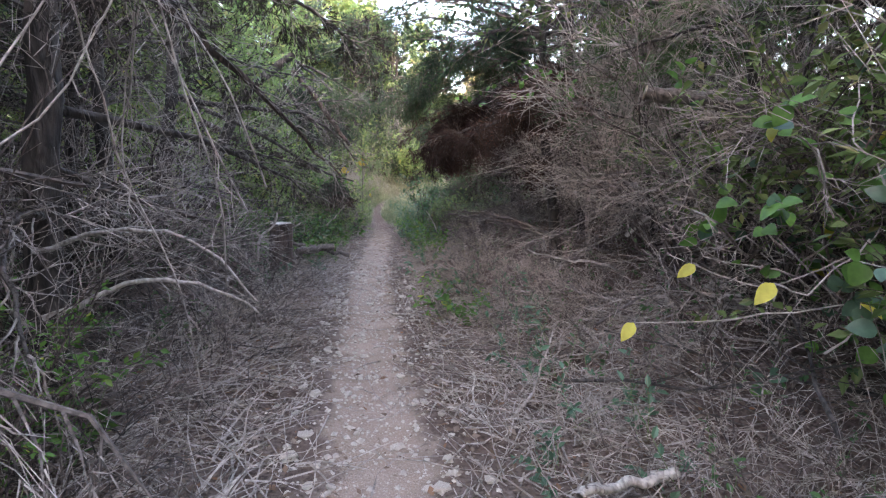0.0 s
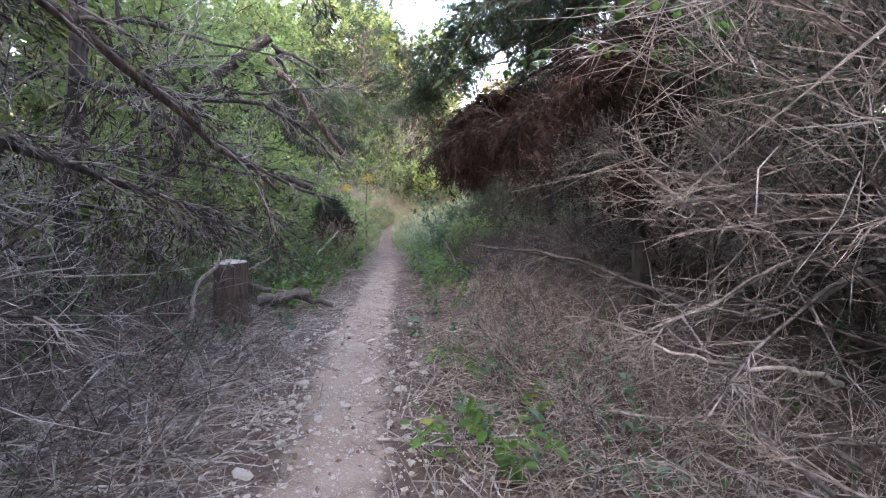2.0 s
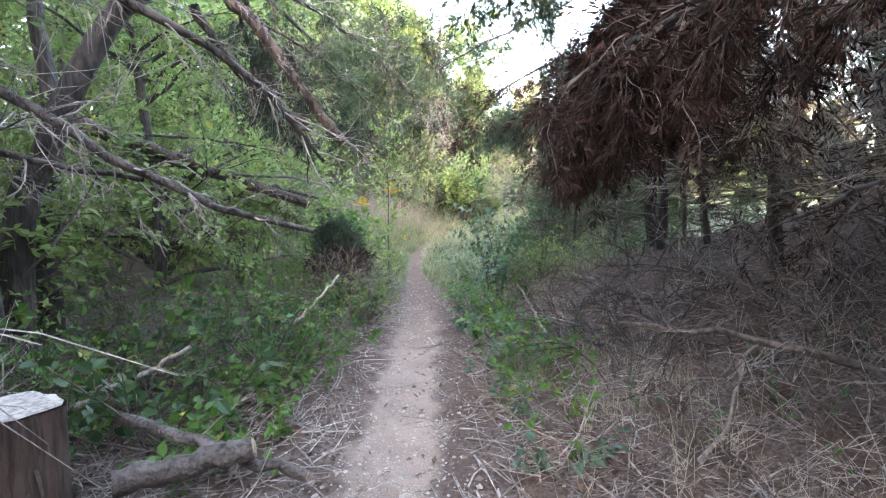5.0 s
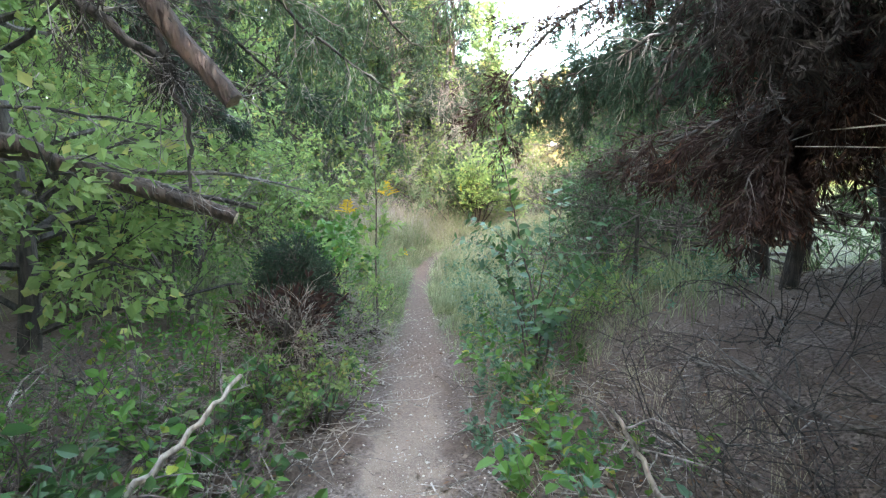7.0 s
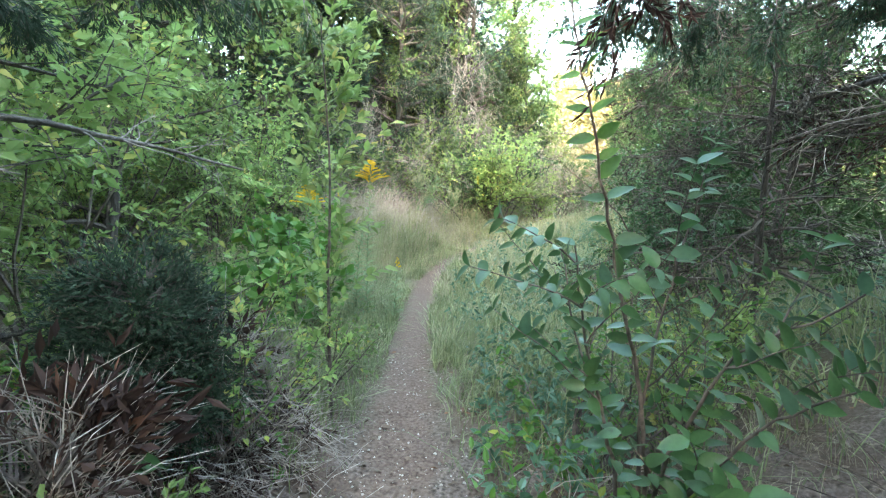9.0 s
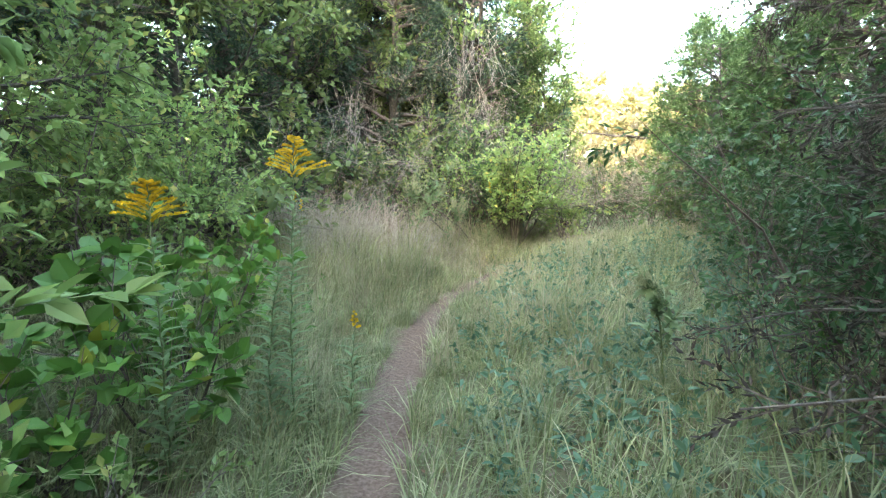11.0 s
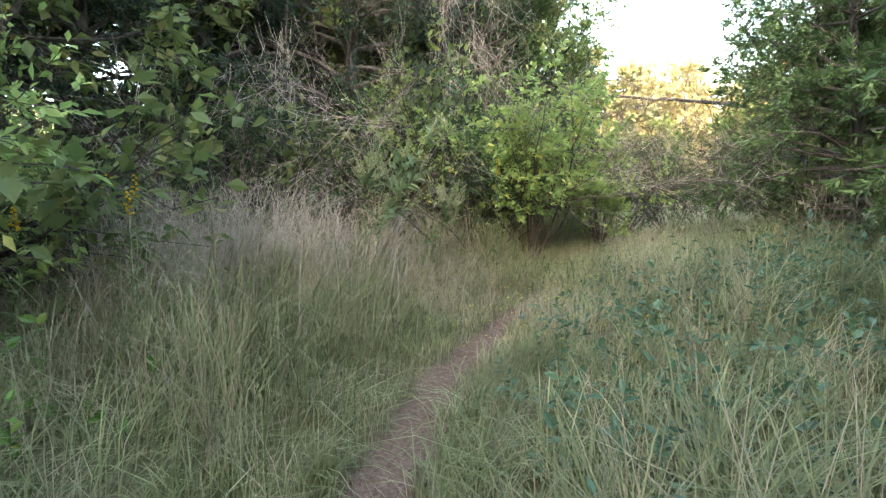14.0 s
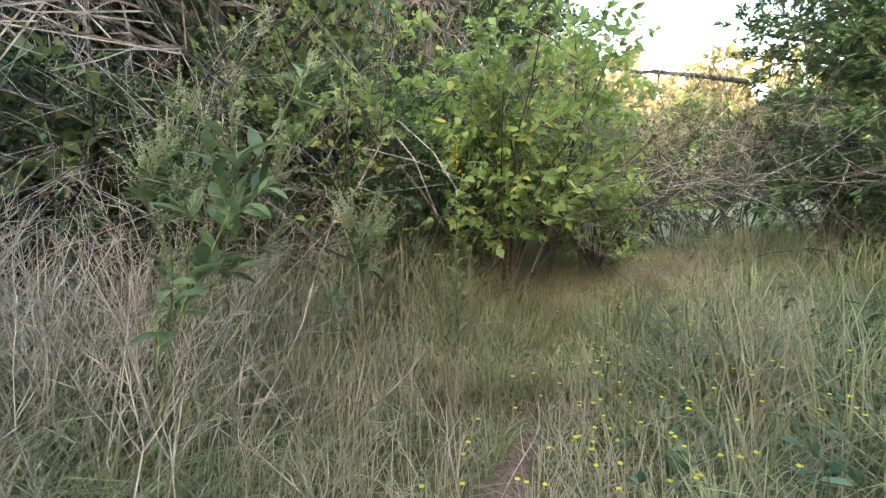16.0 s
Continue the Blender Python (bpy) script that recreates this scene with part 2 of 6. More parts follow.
    def blades(self, at, lean, height, width, bend):
        """Grass blades: three tapering spans that bow over."""
        at, lean = np.asarray(at, float), np.asarray(lean, float)
        n = len(at)
        side = np.stack([-lean[:, 1], lean[:, 0], 0 * lean[:, 0]], 1)
        L = np.stack([lean[:, 0], lean[:, 1], 0 * lean[:, 0]], 1)
        h, w, b = (np.broadcast_to(np.asarray(q, float), (n,))[:, None] for q in (height, width, bend))
        z = np.array([0, 0, 1.0])
        rows = []
        for s, taper in ((0, 1.0), (0.4, 0.85), (0.75, 0.55)):
            c = at + z * h * s * (1 - 0.35 * b * s) + L * h * b * s * s
            rows += [c - side * w * taper / 2, c + side * w * taper / 2]
        rows.append(at + z * h * (1 - 0.45 * b) + L * h * b)
        k = np.arange(n)[:, None] * 7
        return self.add(np.stack(rows, 1), quad=np.concatenate([k + [0, 1, 3, 2], k + [2, 3, 5, 4]]), tri=k + [4, 5, 6])


def grow(rng, start, way, length, k=6, wobble=0.18, pull=0.0):
    """Stems that wander from their starts; pull bends them up or down."""
    start, way = np.asarray(start, float), unit(np.asarray(way, float))
    m = len(start)
    step = np.broadcast_to(np.asarray(length, float), (m,))[:, None] / (k - 1)
    out, p, d = [start], start, way
    for _ in range(k - 1):
        d = unit(d + rng.normal(0, wobble, (m, 3)) + np.array([0, 0, 1.0]) * np.reshape(pull, (-1, 1)))
        p = p + d * step
        out.append(p)
    return np.stack(out, 1)


def shoots(rng, lines, per, lo=0.2, hi=1.0, spread=0.9, flat=1.0):
    """Starts, directions and places along each line of side shoots."""
    m, k = lines.shape[:2]
    u = rng.uniform(lo, hi, (m, per)) * (k - 1)
    i = np.minimum(u.astype(int), k - 2)
    f = (u - i)[..., None]
    r = np.arange(m)[:, None]
    p = lines[r, i] * (1 - f) + lines[r, i + 1] * f
    d = unit(lines[r, i + 1] - lines[r, i])
    side = rng.normal(0, 1, d.shape)
    side[..., 2] *= flat
    side = unit(side - (side * d).sum(-1, keepdims=True) * d)
    return p.reshape(-1, 3), unit(d + side * spread).reshape(-1, 3), (u / (k - 1)).ravel()


def taper(n, k, r0, r1):
    r0, r1 = (np.broadcast_to(np.asarray(q, float), (n,))[:, None] for q in (r0, r1))
    return r0 + (r1 - r0) * np.linspace(0, 1, k)[None] ** 0.8


def part(name, geo, material, parent, label="", smooth=False, kind=""):
    me = geo.mesh(name, smooth) if isinstance(geo, Geo) else geo
    if not me.materials:
        me.materials.append(material)
    ob = new(name, me)
    ob.parent = parent
    return tagged(ob, label, kind=kind)


def thing(name, label, category, group="", kind="", at=None):
    ob = new(name)
    if at is not None:
        ob.matrix_world = at
    return tagged(ob, label, category, group, kind)


def stuff(name, geo, material, label, category, smooth=False):
    me = geo.mesh(name, smooth)
    me.materials.append(material)
    return tagged(new(name, me), label, category, kind="stuff")


# ------------------------------------------------------------ the lie of the land
TRAIL = ((-40, 3.0), (-8, 1.4), (0, 0.25), (2.3, -0.19), (4.5, -0.62), (7, -1.05), (9.6, -1.35), (12.5, -1.7), (14.8, -2.22), (16.8, -2.56), (18.2, -2.5), (19.4, -2.12), (20.4, -1.75), (22.8, -0.9), (26, 1.2), (32, 6.5))


def trail_x(y):
    ys, xs = np.array(TRAIL).T
    y = np.asarray(y, float)
    return sum(np.interp(y + d, ys, xs) for d in (-0.8, -0.4, 0, 0.4, 0.8)) / 5


def smooth01(a, b, x):
    t = np.clip((np.asarray(x, float) - a) / (b - a), 0, 1)
    return t * t * (3 - 2 * t)


def ground_z(x, y):
    x, y = np.asarray(x, float), np.asarray(y, float)
    z = -0.05 - 0.035 * np.clip(y, -8, 6.5)
    off = x - trail_x(y)
    wooded = 1 - smooth01(11.5, 16, y)
    z = z + wooded * np.interp(y, [0, 5, 9], [0.2, 0.24, 0.34]) * np.clip(off - 1.0, 0, 12) * smooth01(0.9, 3.0, off)
    z = z + wooded * 0.05 * np.clip(-off - 0.7, 0, 12)
    z = z - (0.035 + 0.015 * wooded) * np.exp(-(off / 0.3) ** 2)
    open_ = 1 - wooded
    z = z + open_ * 0.10 * np.clip(np.abs(off) - 0.4, 0, 2.0)
    z = z + 0.58 * smooth01(15.0, 23.0, y)
    far = np.hypot(x, y - 10)
    z = z + 10.0 * smooth01(45, 110, y - 0.25 * x) * smooth01(20, 60, far)
    z = z + 7.0 * smooth01(29, 50, y) * smooth01(2, -8, x)
    z = z + 22.0 * smooth01(-16, -36, y)   # an unseen hill, added behind to keep the low sun off the trail
    z = z + 0.03 * np.sin(1.7 * x + 0.6 * y) * np.sin(1.3 * y - 0.4 * x) * smooth01(0.4, 1.5, np.abs(off))
    return z


def ground_point(x, y):
    return (x, y, float(ground_z(x, y)))


def beside(off, y, dz=0.0):
    """A place on the ground off metres to the right of the path's middle."""
    x = float(trail_x(y)) + off
    return Vector((x, y, float(ground_z(x, y)) + dz))

M_STRAWSTEM = solid("straw_stalk", (0.32, 0.27, 0.23), (0.44, 0.39, 0.33), scale=3, fine=20, bump=0.1)

# ------------------------------------------------------------ ground
def build_ground():
    def axis(parts):
        return np.concatenate([np.linspace(a, b, n, endpoint=False) for a, b, n in parts])
    xs = axis([(-900, -60, 8), (-60, -8, 26), (-8, -4, 12), (-4, 2.5, 66), (2.5, 8, 18), (8, 60, 26), (60, 901, 9)])
    ys = axis([(-900, -40, 8), (-40, -3, 24), (-3, 24, 190), (24, 60, 40), (60, 130, 24), (130, 901, 9)])
    X, Y = np.meshgrid(xs, ys, indexing="ij")
    off = X - trail_x(Y)
    Z = ground_z(X, Y)
    rng = np.random.default_rng(5)
    near = (np.abs(off) < 3.5) & (Y > -4) & (Y < 26)
    Z = Z + near * rng.normal(0, 0.006, Z.shape)
    g = Geo()
    nx, ny = X.shape
    i, j = np.meshgrid(np.arange(nx - 1), np.arange(ny - 1), indexing="ij")
    g.add(np.stack([X, Y, Z], -1), quad=np.stack([i * ny + j, (i + 1) * ny + j, (i + 1) * ny + j + 1, i * ny + j + 1], -1))
    me = g.mesh("ground", True)
    half = np.interp(Y, [-10, 6, 10, 13, 18.5, 20, 20.8], [0.28, 0.28, 0.25, 0.22, 0.20, 0.09, 0.0])
    worn = 1 - smooth01(0.45, 1.55, np.abs(off) / np.maximum(half, 0.01))
    worn = worn * (Y < 20.8)
    meadow = smooth01(9, 13, Y)
    attr = me.attributes.new("trodden", "FLOAT_COLOR", "POINT")
    attr.data.foreach_set("color", np.stack([worn, meadow, np.maximum(0.6 * smooth01(12, 16, Y), smooth01(8, 20, np.abs(off))), 1 + 0 * worn], -1).ravel().astype(np.float32))
    me.materials.append(M_SOIL)
    return tagged(new("ground", me), "trodden dirt trail through brown leaf litter and soil", "ground", kind="structure")


ground = build_ground()

# ------------------------------------------------------------ plants
def sprays(rng, g, lines, per, length, width, spread=0.7, lo=0.15):
    """Scaly juniper twiglets: narrow slips set thickly round the twigs."""
    p, d, _ = shoots(rng, lines, per, lo, 1.0, spread)
    n = len(p)
    g.leaves(p, d, rng.normal(0, 1, (n, 3)), length * rng.uniform(0.6, 1.3, n), width * rng.uniform(0.7, 1.3, n), 0.3)


def make_juniper(seed, height=4.5, bare=0.35, needles=M_JUNIPER, spread=1.5, limbs=34, label="", dens=26, dead=None, droop=-0.02, name="juniper_tree", first=0.12, slip=1.0, girth=0.022, wood=M_DEADWOOD):
    """Trunk, limbs, twigs and needle sprays; the lower share of limbs is dead and bare."""
    rng = np.random.default_rng(seed)
    t = thing(name, label or "dark green juniper with bare grey lower branches", "tree")
    trunk = grow(rng, [[0, 0, -0.1]], [[0.05, 0, 1]], height, 9, 0.07, 0.12)
    r0 = girth * height
    part("trunk", Geo().tubes(trunk, taper(1, 9, r0, r0 * 0.18), 8), M_BARK, t, smooth=True)
    u = np.sort(rng.uniform(first, 0.97, limbs))
    pos = np.stack([np.interp(u * 8, np.arange(9), trunk[0, :, c]) for c in range(3)], 1)
    az = rng.uniform(0, 2 * np.pi, limbs)
    way = np.stack([np.cos(az), np.sin(az), 0.1 + 0.5 * u], 1)
    length = spread * (1.05 - 0.75 * u) * rng.uniform(0.7, 1.2, limbs)
    main = grow(rng, pos, way, length, 7, 0.16, droop)
    lg = Geo().tubes(main, taper(limbs, 7, r0 * 0.42 * (1.1 - u * 0.6), 0.004), 5)
    p, d, f = shoots(rng, main, 9, 0.25, 1.0, 0.8, 0.6)
    tw = grow(rng, p, d, 0.42 * spread * (1.1 - f) * rng.uniform(0.6, 1.3, len(p)) + 0.1, 5, 0.2, droop)
    lg.tubes(tw[:, ::2], taper(len(tw), 3, 0.006, 0.002), 3, False)
    part("branch", lg, wood, t, kind="stuff")
    is_bare = np.repeat(u < bare, 9)
    fine = shoots(rng, tw[is_bare], 4, 0.2, 1.0, 0.8) if is_bare.any() else None
    if fine is not None:
        ln = grow(rng, fine[0], fine[1], rng.uniform(0.1, 0.35, len(fine[0])), 3, 0.25, droop)
        part("twig", Geo().tubes(ln, taper(len(ln), 3, 0.0028, 0.001), 3, False), M_TWIG, t, kind="stuff")
    green = tw[~is_bare]
    if len(green):
        p, d, f = shoots(rng, green, 5, 0.2, 1.0, 0.7)
        sub = grow(rng, p, d, rng.uniform(0.08, 0.2, len(p)), 3, 0.15, droop)
        fol = Geo()
        sprays(rng, fol, sub, max(3, dens // 6), 0.095 * slip, 0.026 * slip, 0.6)
        sprays(rng, fol, green, dens // 3, 0.10 * slip, 0.026 * slip, 0.6)
        part("foliage", fol, needles, t, kind="stuff")
    if dead is not None and is_bare.any():
        fol = Geo()
        sprays(rng, fol, tw[is_bare], dens // 2, 0.05, 0.008, 0.6)
        part("dead_foliage", fol, dead, t, kind="stuff")
    return t


def make_bush(seed, height=1.6, leaf=M_LEAF, size=0.06, stems=9, per=7, leaves=9, spread=0.6, label="", name="shrub", wood=M_DARKTWIG, aspect=0.5, full=False, lean=(0, 0), levels=2, category="shrub", droop=0.1):
    """Several stems from the ground, side twigs, and leaves along them."""
    rng = np.random.default_rng(seed)
    t = thing(name, label, category)
    az = rng.uniform(0, 2 * np.pi, stems)
    way = np.stack([spread * np.cos(az) + lean[0], spread * np.sin(az) + lean[1], np.ones(stems)], 1) + rng.normal(0, 0.15, (stems, 3))
    start = np.stack([0.1 * spread * np.cos(az), 0.1 * spread * np.sin(az), np.full(stems, -0.05)], 1)
    main = grow(rng, start, way, height * rng.uniform(0.65, 1.1, stems), 8, 0.12, 0.02)
    for line in main:
        part("stem", Geo().tubes(line[None], taper(1, 8, 0.007 * height + 0.003, 0.002), 4), wood, t)
    p, d, f = shoots(rng, main, per, 0.2, 0.98, 0.9)
    tw = grow(rng, p, d, height * 0.34 * (1.15 - f) * rng.uniform(0.6, 1.2, len(p)), 5, 0.15, 0.0)
    g = Geo().tubes(tw[:, ::2], taper(len(tw), 3, 0.004, 0.0015), 3, False)
    if levels > 2:
        p, d, f = shoots(rng, tw, 4, 0.25, 1.0, 0.9)
        tw2 = grow(rng, p, d, height * 0.16 * rng.uniform(0.5, 1.2, len(p)), 4, 0.15, 0.0)
        g.tubes(tw2[:, [0, 3]], taper(len(tw2), 2, 0.0025, 0.001), 3, False)
        lines = np.concatenate([tw[:, ::2][:, :3], tw2[:, [0, 2, 3]]])
    else:
        lines = np.concatenate([tw[:, [0, 2, 4]], main[:, [3, 5, 7]]])
    part("twig", g, wood, t, kind="stuff")
    p, d, f = shoots(rng, lines, leaves, 0.15, 1.0, 0.9)
    n = len(p)
    face = rng.normal(0, 0.55, (n, 3)) + [0, 0, 1]
    L = size * rng.uniform(0.55, 1.25, n)
    part("leaves", Geo().leaves(p, d + [0, 0, -0.15], face, L, L * aspect, 0.22, full, droop), leaf, t, kind="stuff")
    return t


def make_brush(seed, height=1.3, stems=10, per=6, label="", arch=-0.06, spread=1.0, wood=M_DARKTWIG, tips=M_TWIG, fine=4, radius=0.006, name="dead_bush", wob=0.2):
    """A bare tangle of arching dead stems."""
    rng = np.random.default_rng(seed)
    t = thing(name, label or "leafless tangle of dead grey-brown brush", "dead bush")
    az = rng.uniform(0, 2 * np.pi, stems)
    way = np.stack([spread * np.cos(az), spread * np.sin(az), rng.uniform(0.5, 1.3, stems)], 1)
    start = np.stack([0.25 * np.cos(az), 0.25 * np.sin(az), np.full(stems, -0.05)], 1) * rng.uniform(0.3, 1.6, (stems, 1)) * [1, 1, 0] + [0, 0, -0.04]
    main = grow(rng, start, way, height * rng.uniform(0.7, 1.4, stems), 9, wob, arch)
    main[..., 2] = np.maximum(main[..., 2], 0.0 - 0.04)
    for line in main:
        part("stem", Geo().tubes(line[None], taper(1, 9, radius * rng.uniform(0.8, 1.8), 0.002), 4), wood, t)
    p, d, f = shoots(rng, main, per, 0.2, 1.0, 0.9)
    tw = grow(rng, p, d, height * 0.5 * (1.2 - f) * rng.uniform(0.4, 1.2, len(p)), 5, wob, arch * 0.7)
    g = Geo().tubes(tw, taper(len(tw), 5, 0.0048, 0.002), 3, False)
    part("side_branch", g, wood, t, kind="stuff")
    p, d, f = shoots(rng, tw, fine, 0.2, 1.0, 0.9)
    t2 = grow(rng, p, d, height * 0.24 * rng.uniform(0.3, 1.3, len(p)), 3, wob, arch * 0.5)
    part("twig", Geo().tubes(t2, taper(len(t2), 3, 0.0027, 0.0012), 3, False), tips, t, kind="stuff")
    return t


def make_herb(seed, height=0.35, leaf=M_LEAF, size=0.09, stems=7, leaves=7, label="low green herb with broad leaves on the ground", aspect=0.62, name="herb", category="plant"):
    rng = np.random.default_rng(seed)
    t = thing(name, label, category)
    az = rng.uniform(0, 2 * np.pi, stems)
    way = np.stack([0.7 * np.cos(az), 0.7 * np.sin(az), np.ones(stems)], 1)
    start = np.stack([0.08 * np.cos(az), 0.08 * np.sin(az), np.full(stems, -0.02)], 1) * rng.uniform(0.2, 1.5, (stems, 1))
    main = grow(rng, start, way, height * rng.uniform(0.6, 1.2, stems), 6, 0.15, -0.02)
    part("stem", Geo().tubes(main, taper(stems, 6, 0.003, 0.0015), 3, False), M_GREENSTEM, t, kind="stuff")
    p, d, f = shoots(rng, main, leaves, 0.25, 1.0, 1.4, 0.4)
    n = len(p)
    L = size * rng.uniform(0.55, 1.2, n)
    part("leaves", Geo().leaves(p, d, rng.normal(0, 0.35, (n, 3)) + [0, 0, 1], L, L * aspect, 0.18, True, 0.2), leaf, t, kind="stuff")
    return t


def make_tree(seed, height=8.0, leaf=M_LEAF, size=0.11, label="", limbs=26, twigs=9, leaves=14, spread=2.4, bark=M_BARK, name="tree", first=0.2, aspect=0.6):
    """A broadleaf tree: tapered trunk, rising limbs, twigs and a loose crown of leaves."""
    rng = np.random.default_rng(seed)
    t = thing(name, label, "tree")
    trunk = grow(rng, [[0, 0, -0.2]], [[0, 0, 1]], height * 0.95, 9, 0.07, 0.15)
    r0 = 0.014 * height
    part("trunk", Geo().tubes(trunk, taper(1, 9, r0, r0 * 0.2), 8), bark, t, smooth=True)
    u = np.sort(rng.uniform(first, 1.0, limbs))
    pos = np.stack([np.interp(u * 8, np.arange(9), trunk[0, :, c]) for c in range(3)], 1)
    az = rng.uniform(0, 2 * np.pi, limbs)
    way = np.stack([np.cos(az), np.sin(az), 0.35 + 0.5 * u], 1)
    main = grow(rng, pos, way, spread * (1.1 - 0.65 * u) * rng.uniform(0.6, 1.2, limbs), 7, 0.16, 0.0)
    p, d, f = shoots(rng, main, twigs, 0.25, 1.0, 0.9)
    tw = grow(rng, p, d, spread * 0.38 * rng.uniform(0.5, 1.2, len(p)), 5, 0.2, -0.01)
    g = Geo().tubes(main, taper(limbs, 7, r0 * 0.4, 0.006), 4).tubes(tw[:, ::2], taper(len(tw), 3, 0.008, 0.003), 3, False)
    part("branch", g, bark, t, kind="stuff")
    p, d, f = shoots(rng, tw, leaves, 0.2, 1.0, 1.0)
    p = p + rng.normal(0, 0.06, p.shape)
    n = len(p)
    L = size * rng.uniform(0.6, 1.3, n)
    part("crown", Geo().leaves(p, d, rng.normal(0, 0.6, (n, 3)) + [0, 0, 1], L, L * aspect, 0.2, False, 0.1), leaf, t, kind="stuff")
    return t


def skeleton_of(mod):
    """The points of a model's parts, in its own space, thinned where they are many."""
    out = []
    for o in mod.children_recursive:
        co = np.empty(len(o.data.vertices) * 3, np.float32)
        o.data.vertices.foreach_get("co", co)
        co = co.reshape(-1, 3)[:: (7 if o.name.startswith(("foliage", "crown", "leaves", "dead_f")) else 2)]
        m = np.array(o.matrix_local if o.parent == mod else o.parent.matrix_local @ o.matrix_local)
        out.append(co @ m[:3, :3].T + m[:3, 3])
    return np.concatenate(out)


def in_the_way(points, m):
    """Whether points at the pose m reach into the space that walkers keep open above the trail."""
    m = np.array(m)
    w = points @ m[:3, :3].T + m[:3, 3]
    w = w[(w[:, 1] > -1.5) & (w[:, 1] < 18.8)]
    if not len(w):
        return False
    off = w[:, 0] - trail_x(w[:, 1]) - 0.3
    z = w[:, 2] - ground_z(w[:, 0], w[:, 1])
    return bool(((np.abs(off) < 0.52) & (z > 0.55) & (z < 2.0)).any())


def strew(models, places, group, rng, smin=0.85, smax=1.2, tilt=4):
    """Copies of the models over the places, each turned and sized a little otherwise; the models themselves take the first places.
    A plant that would bar the trail is turned, then drawn back from it."""
    points = [skeleton_of(mod) for mod in models]
    for k, place in enumerate(places):
        s = rng.uniform(smin, smax) if len(place) < 4 else place[3]
        x, y, z = place[:3]
        mod = models[k % len(models)]
        for go in range(40):
            m = pose(x, y, z, rng.uniform(-tilt, tilt), rng.uniform(-tilt, tilt), rng.uniform(0, 360)) @ Matrix.Scale(s, 4)
            if not in_the_way(points[k % len(models)], m):
                break
            if go % 4 == 3:
                x += 0.15 if x > float(trail_x(y)) + 0.27 else -0.15
                z = float(ground_z(x, y))
        if group:
            tagged(mod, group=group)
        if k < len(models):
            mod.matrix_basis = m
        else:
            copy_thing(mod, m @ Matrix.Scale(1 / mod.matrix_basis.to_scale().x, 4))


def zone(rng, n, off0, off1, y0, y1, clear=0.0):
    """Ground places beside the path, no nearer to its middle than clear."""
    out = []
    while len(out) < n:
        off, y = rng.uniform(off0, off1), rng.uniform(y0, y1)
        if abs(off) >= clear:
            out.append(tuple(beside(off, y)))
    return out


def bow(points, k=14, rng=None, jitter=0.012):
    """A smooth line of k points through the given ones."""
    p = np.asarray(points, float)
    s = np.concatenate([[0], np.cumsum(np.linalg.norm(np.diff(p, axis=0), axis=1))])
    u = np.linspace(0, s[-1], k)
    line = np.stack([np.interp(u, s, p[:, c]) for c in range(3)], 1)
    mid = line.copy()
    mid[1:-1] = (line[:-2] + 2 * line[1:-1] + line[2:]) / 4
    if rng is not None:
        mid[1:-1] += rng.normal(0, jitter, (k - 2, 3))
    return mid


def limb_parts(rng, t, base, points, r0, r1, bark=M_BARK, twigs=14, length=0.5, fine=5, needles=None, dens=12, droop=-0.03, wood=M_GREYWOOD, size=0.07, lo=0.15, cut=False, name="branch", spread=0.9, fine_len=0.22):
    """A limb with side twigs, finer twigs and, where it has any, needle sprays, as parts of the thing t that stands at base."""
    line = (bow(points, 14, rng, min(0.3 * r0 + 0.004, 0.012)) - np.asarray(base))[None]
    g = Geo().tubes(line, taper(1, 14, r0, r1), 8)
    limb = part(name, g, bark, t, smooth=True)
    if cut:
        tip, way = line[0, -1], unit(line[0, -1] - line[0, -2])
        end = np.stack([tip - way * 0.004, tip + way * 0.006])[None]
        part("cut_end", Geo().tubes(end, np.array([[r1 * 0.97, r1 * 0.9]]), 4), M_CUTWOOD, limb, "pale sawn end of the limb")
    if twigs:
        p, d, f = shoots(rng, line, twigs, lo, 1.0, spread)
        tw = grow(rng, p, d, length * rng.uniform(0.35, 1.2, len(p)) * (1.15 - 0.5 * f), 6, 0.2, droop)
        g = Geo().tubes(tw, taper(len(tw), 6, np.minimum(0.006, r0 * 0.35), 0.0018), 4, False)
        if fine:
            p, d, f = shoots(rng, tw, fine, 0.2, 1.0, 0.8)
            t2 = grow(rng, p, d, fine_len * rng.uniform(0.3, 1.2, len(p)), 5, 0.22, droop)
            g.tubes(t2, taper(len(t2), 5, 0.0022, 0.0009), 3, False)
            if needles is not None:
                n = Geo()
                p3, d3, _ = shoots(rng, t2, 4, 0.15, 1.0, 0.7)
                t3 = grow(rng, p3, d3, 0.09 * rng.uniform(0.5, 1.2, len(p3)), 3, 0.15, droop)
                sprays(rng, n, t3, dens, size * 0.55, 0.007, 0.5)
                sprays(rng, n, t2, dens, size * 0.6, 0.008, 0.6)
                part("foliage", n, needles, limb, kind="stuff")
        part("twig", g, wood, limb, kind="stuff")
    return limb


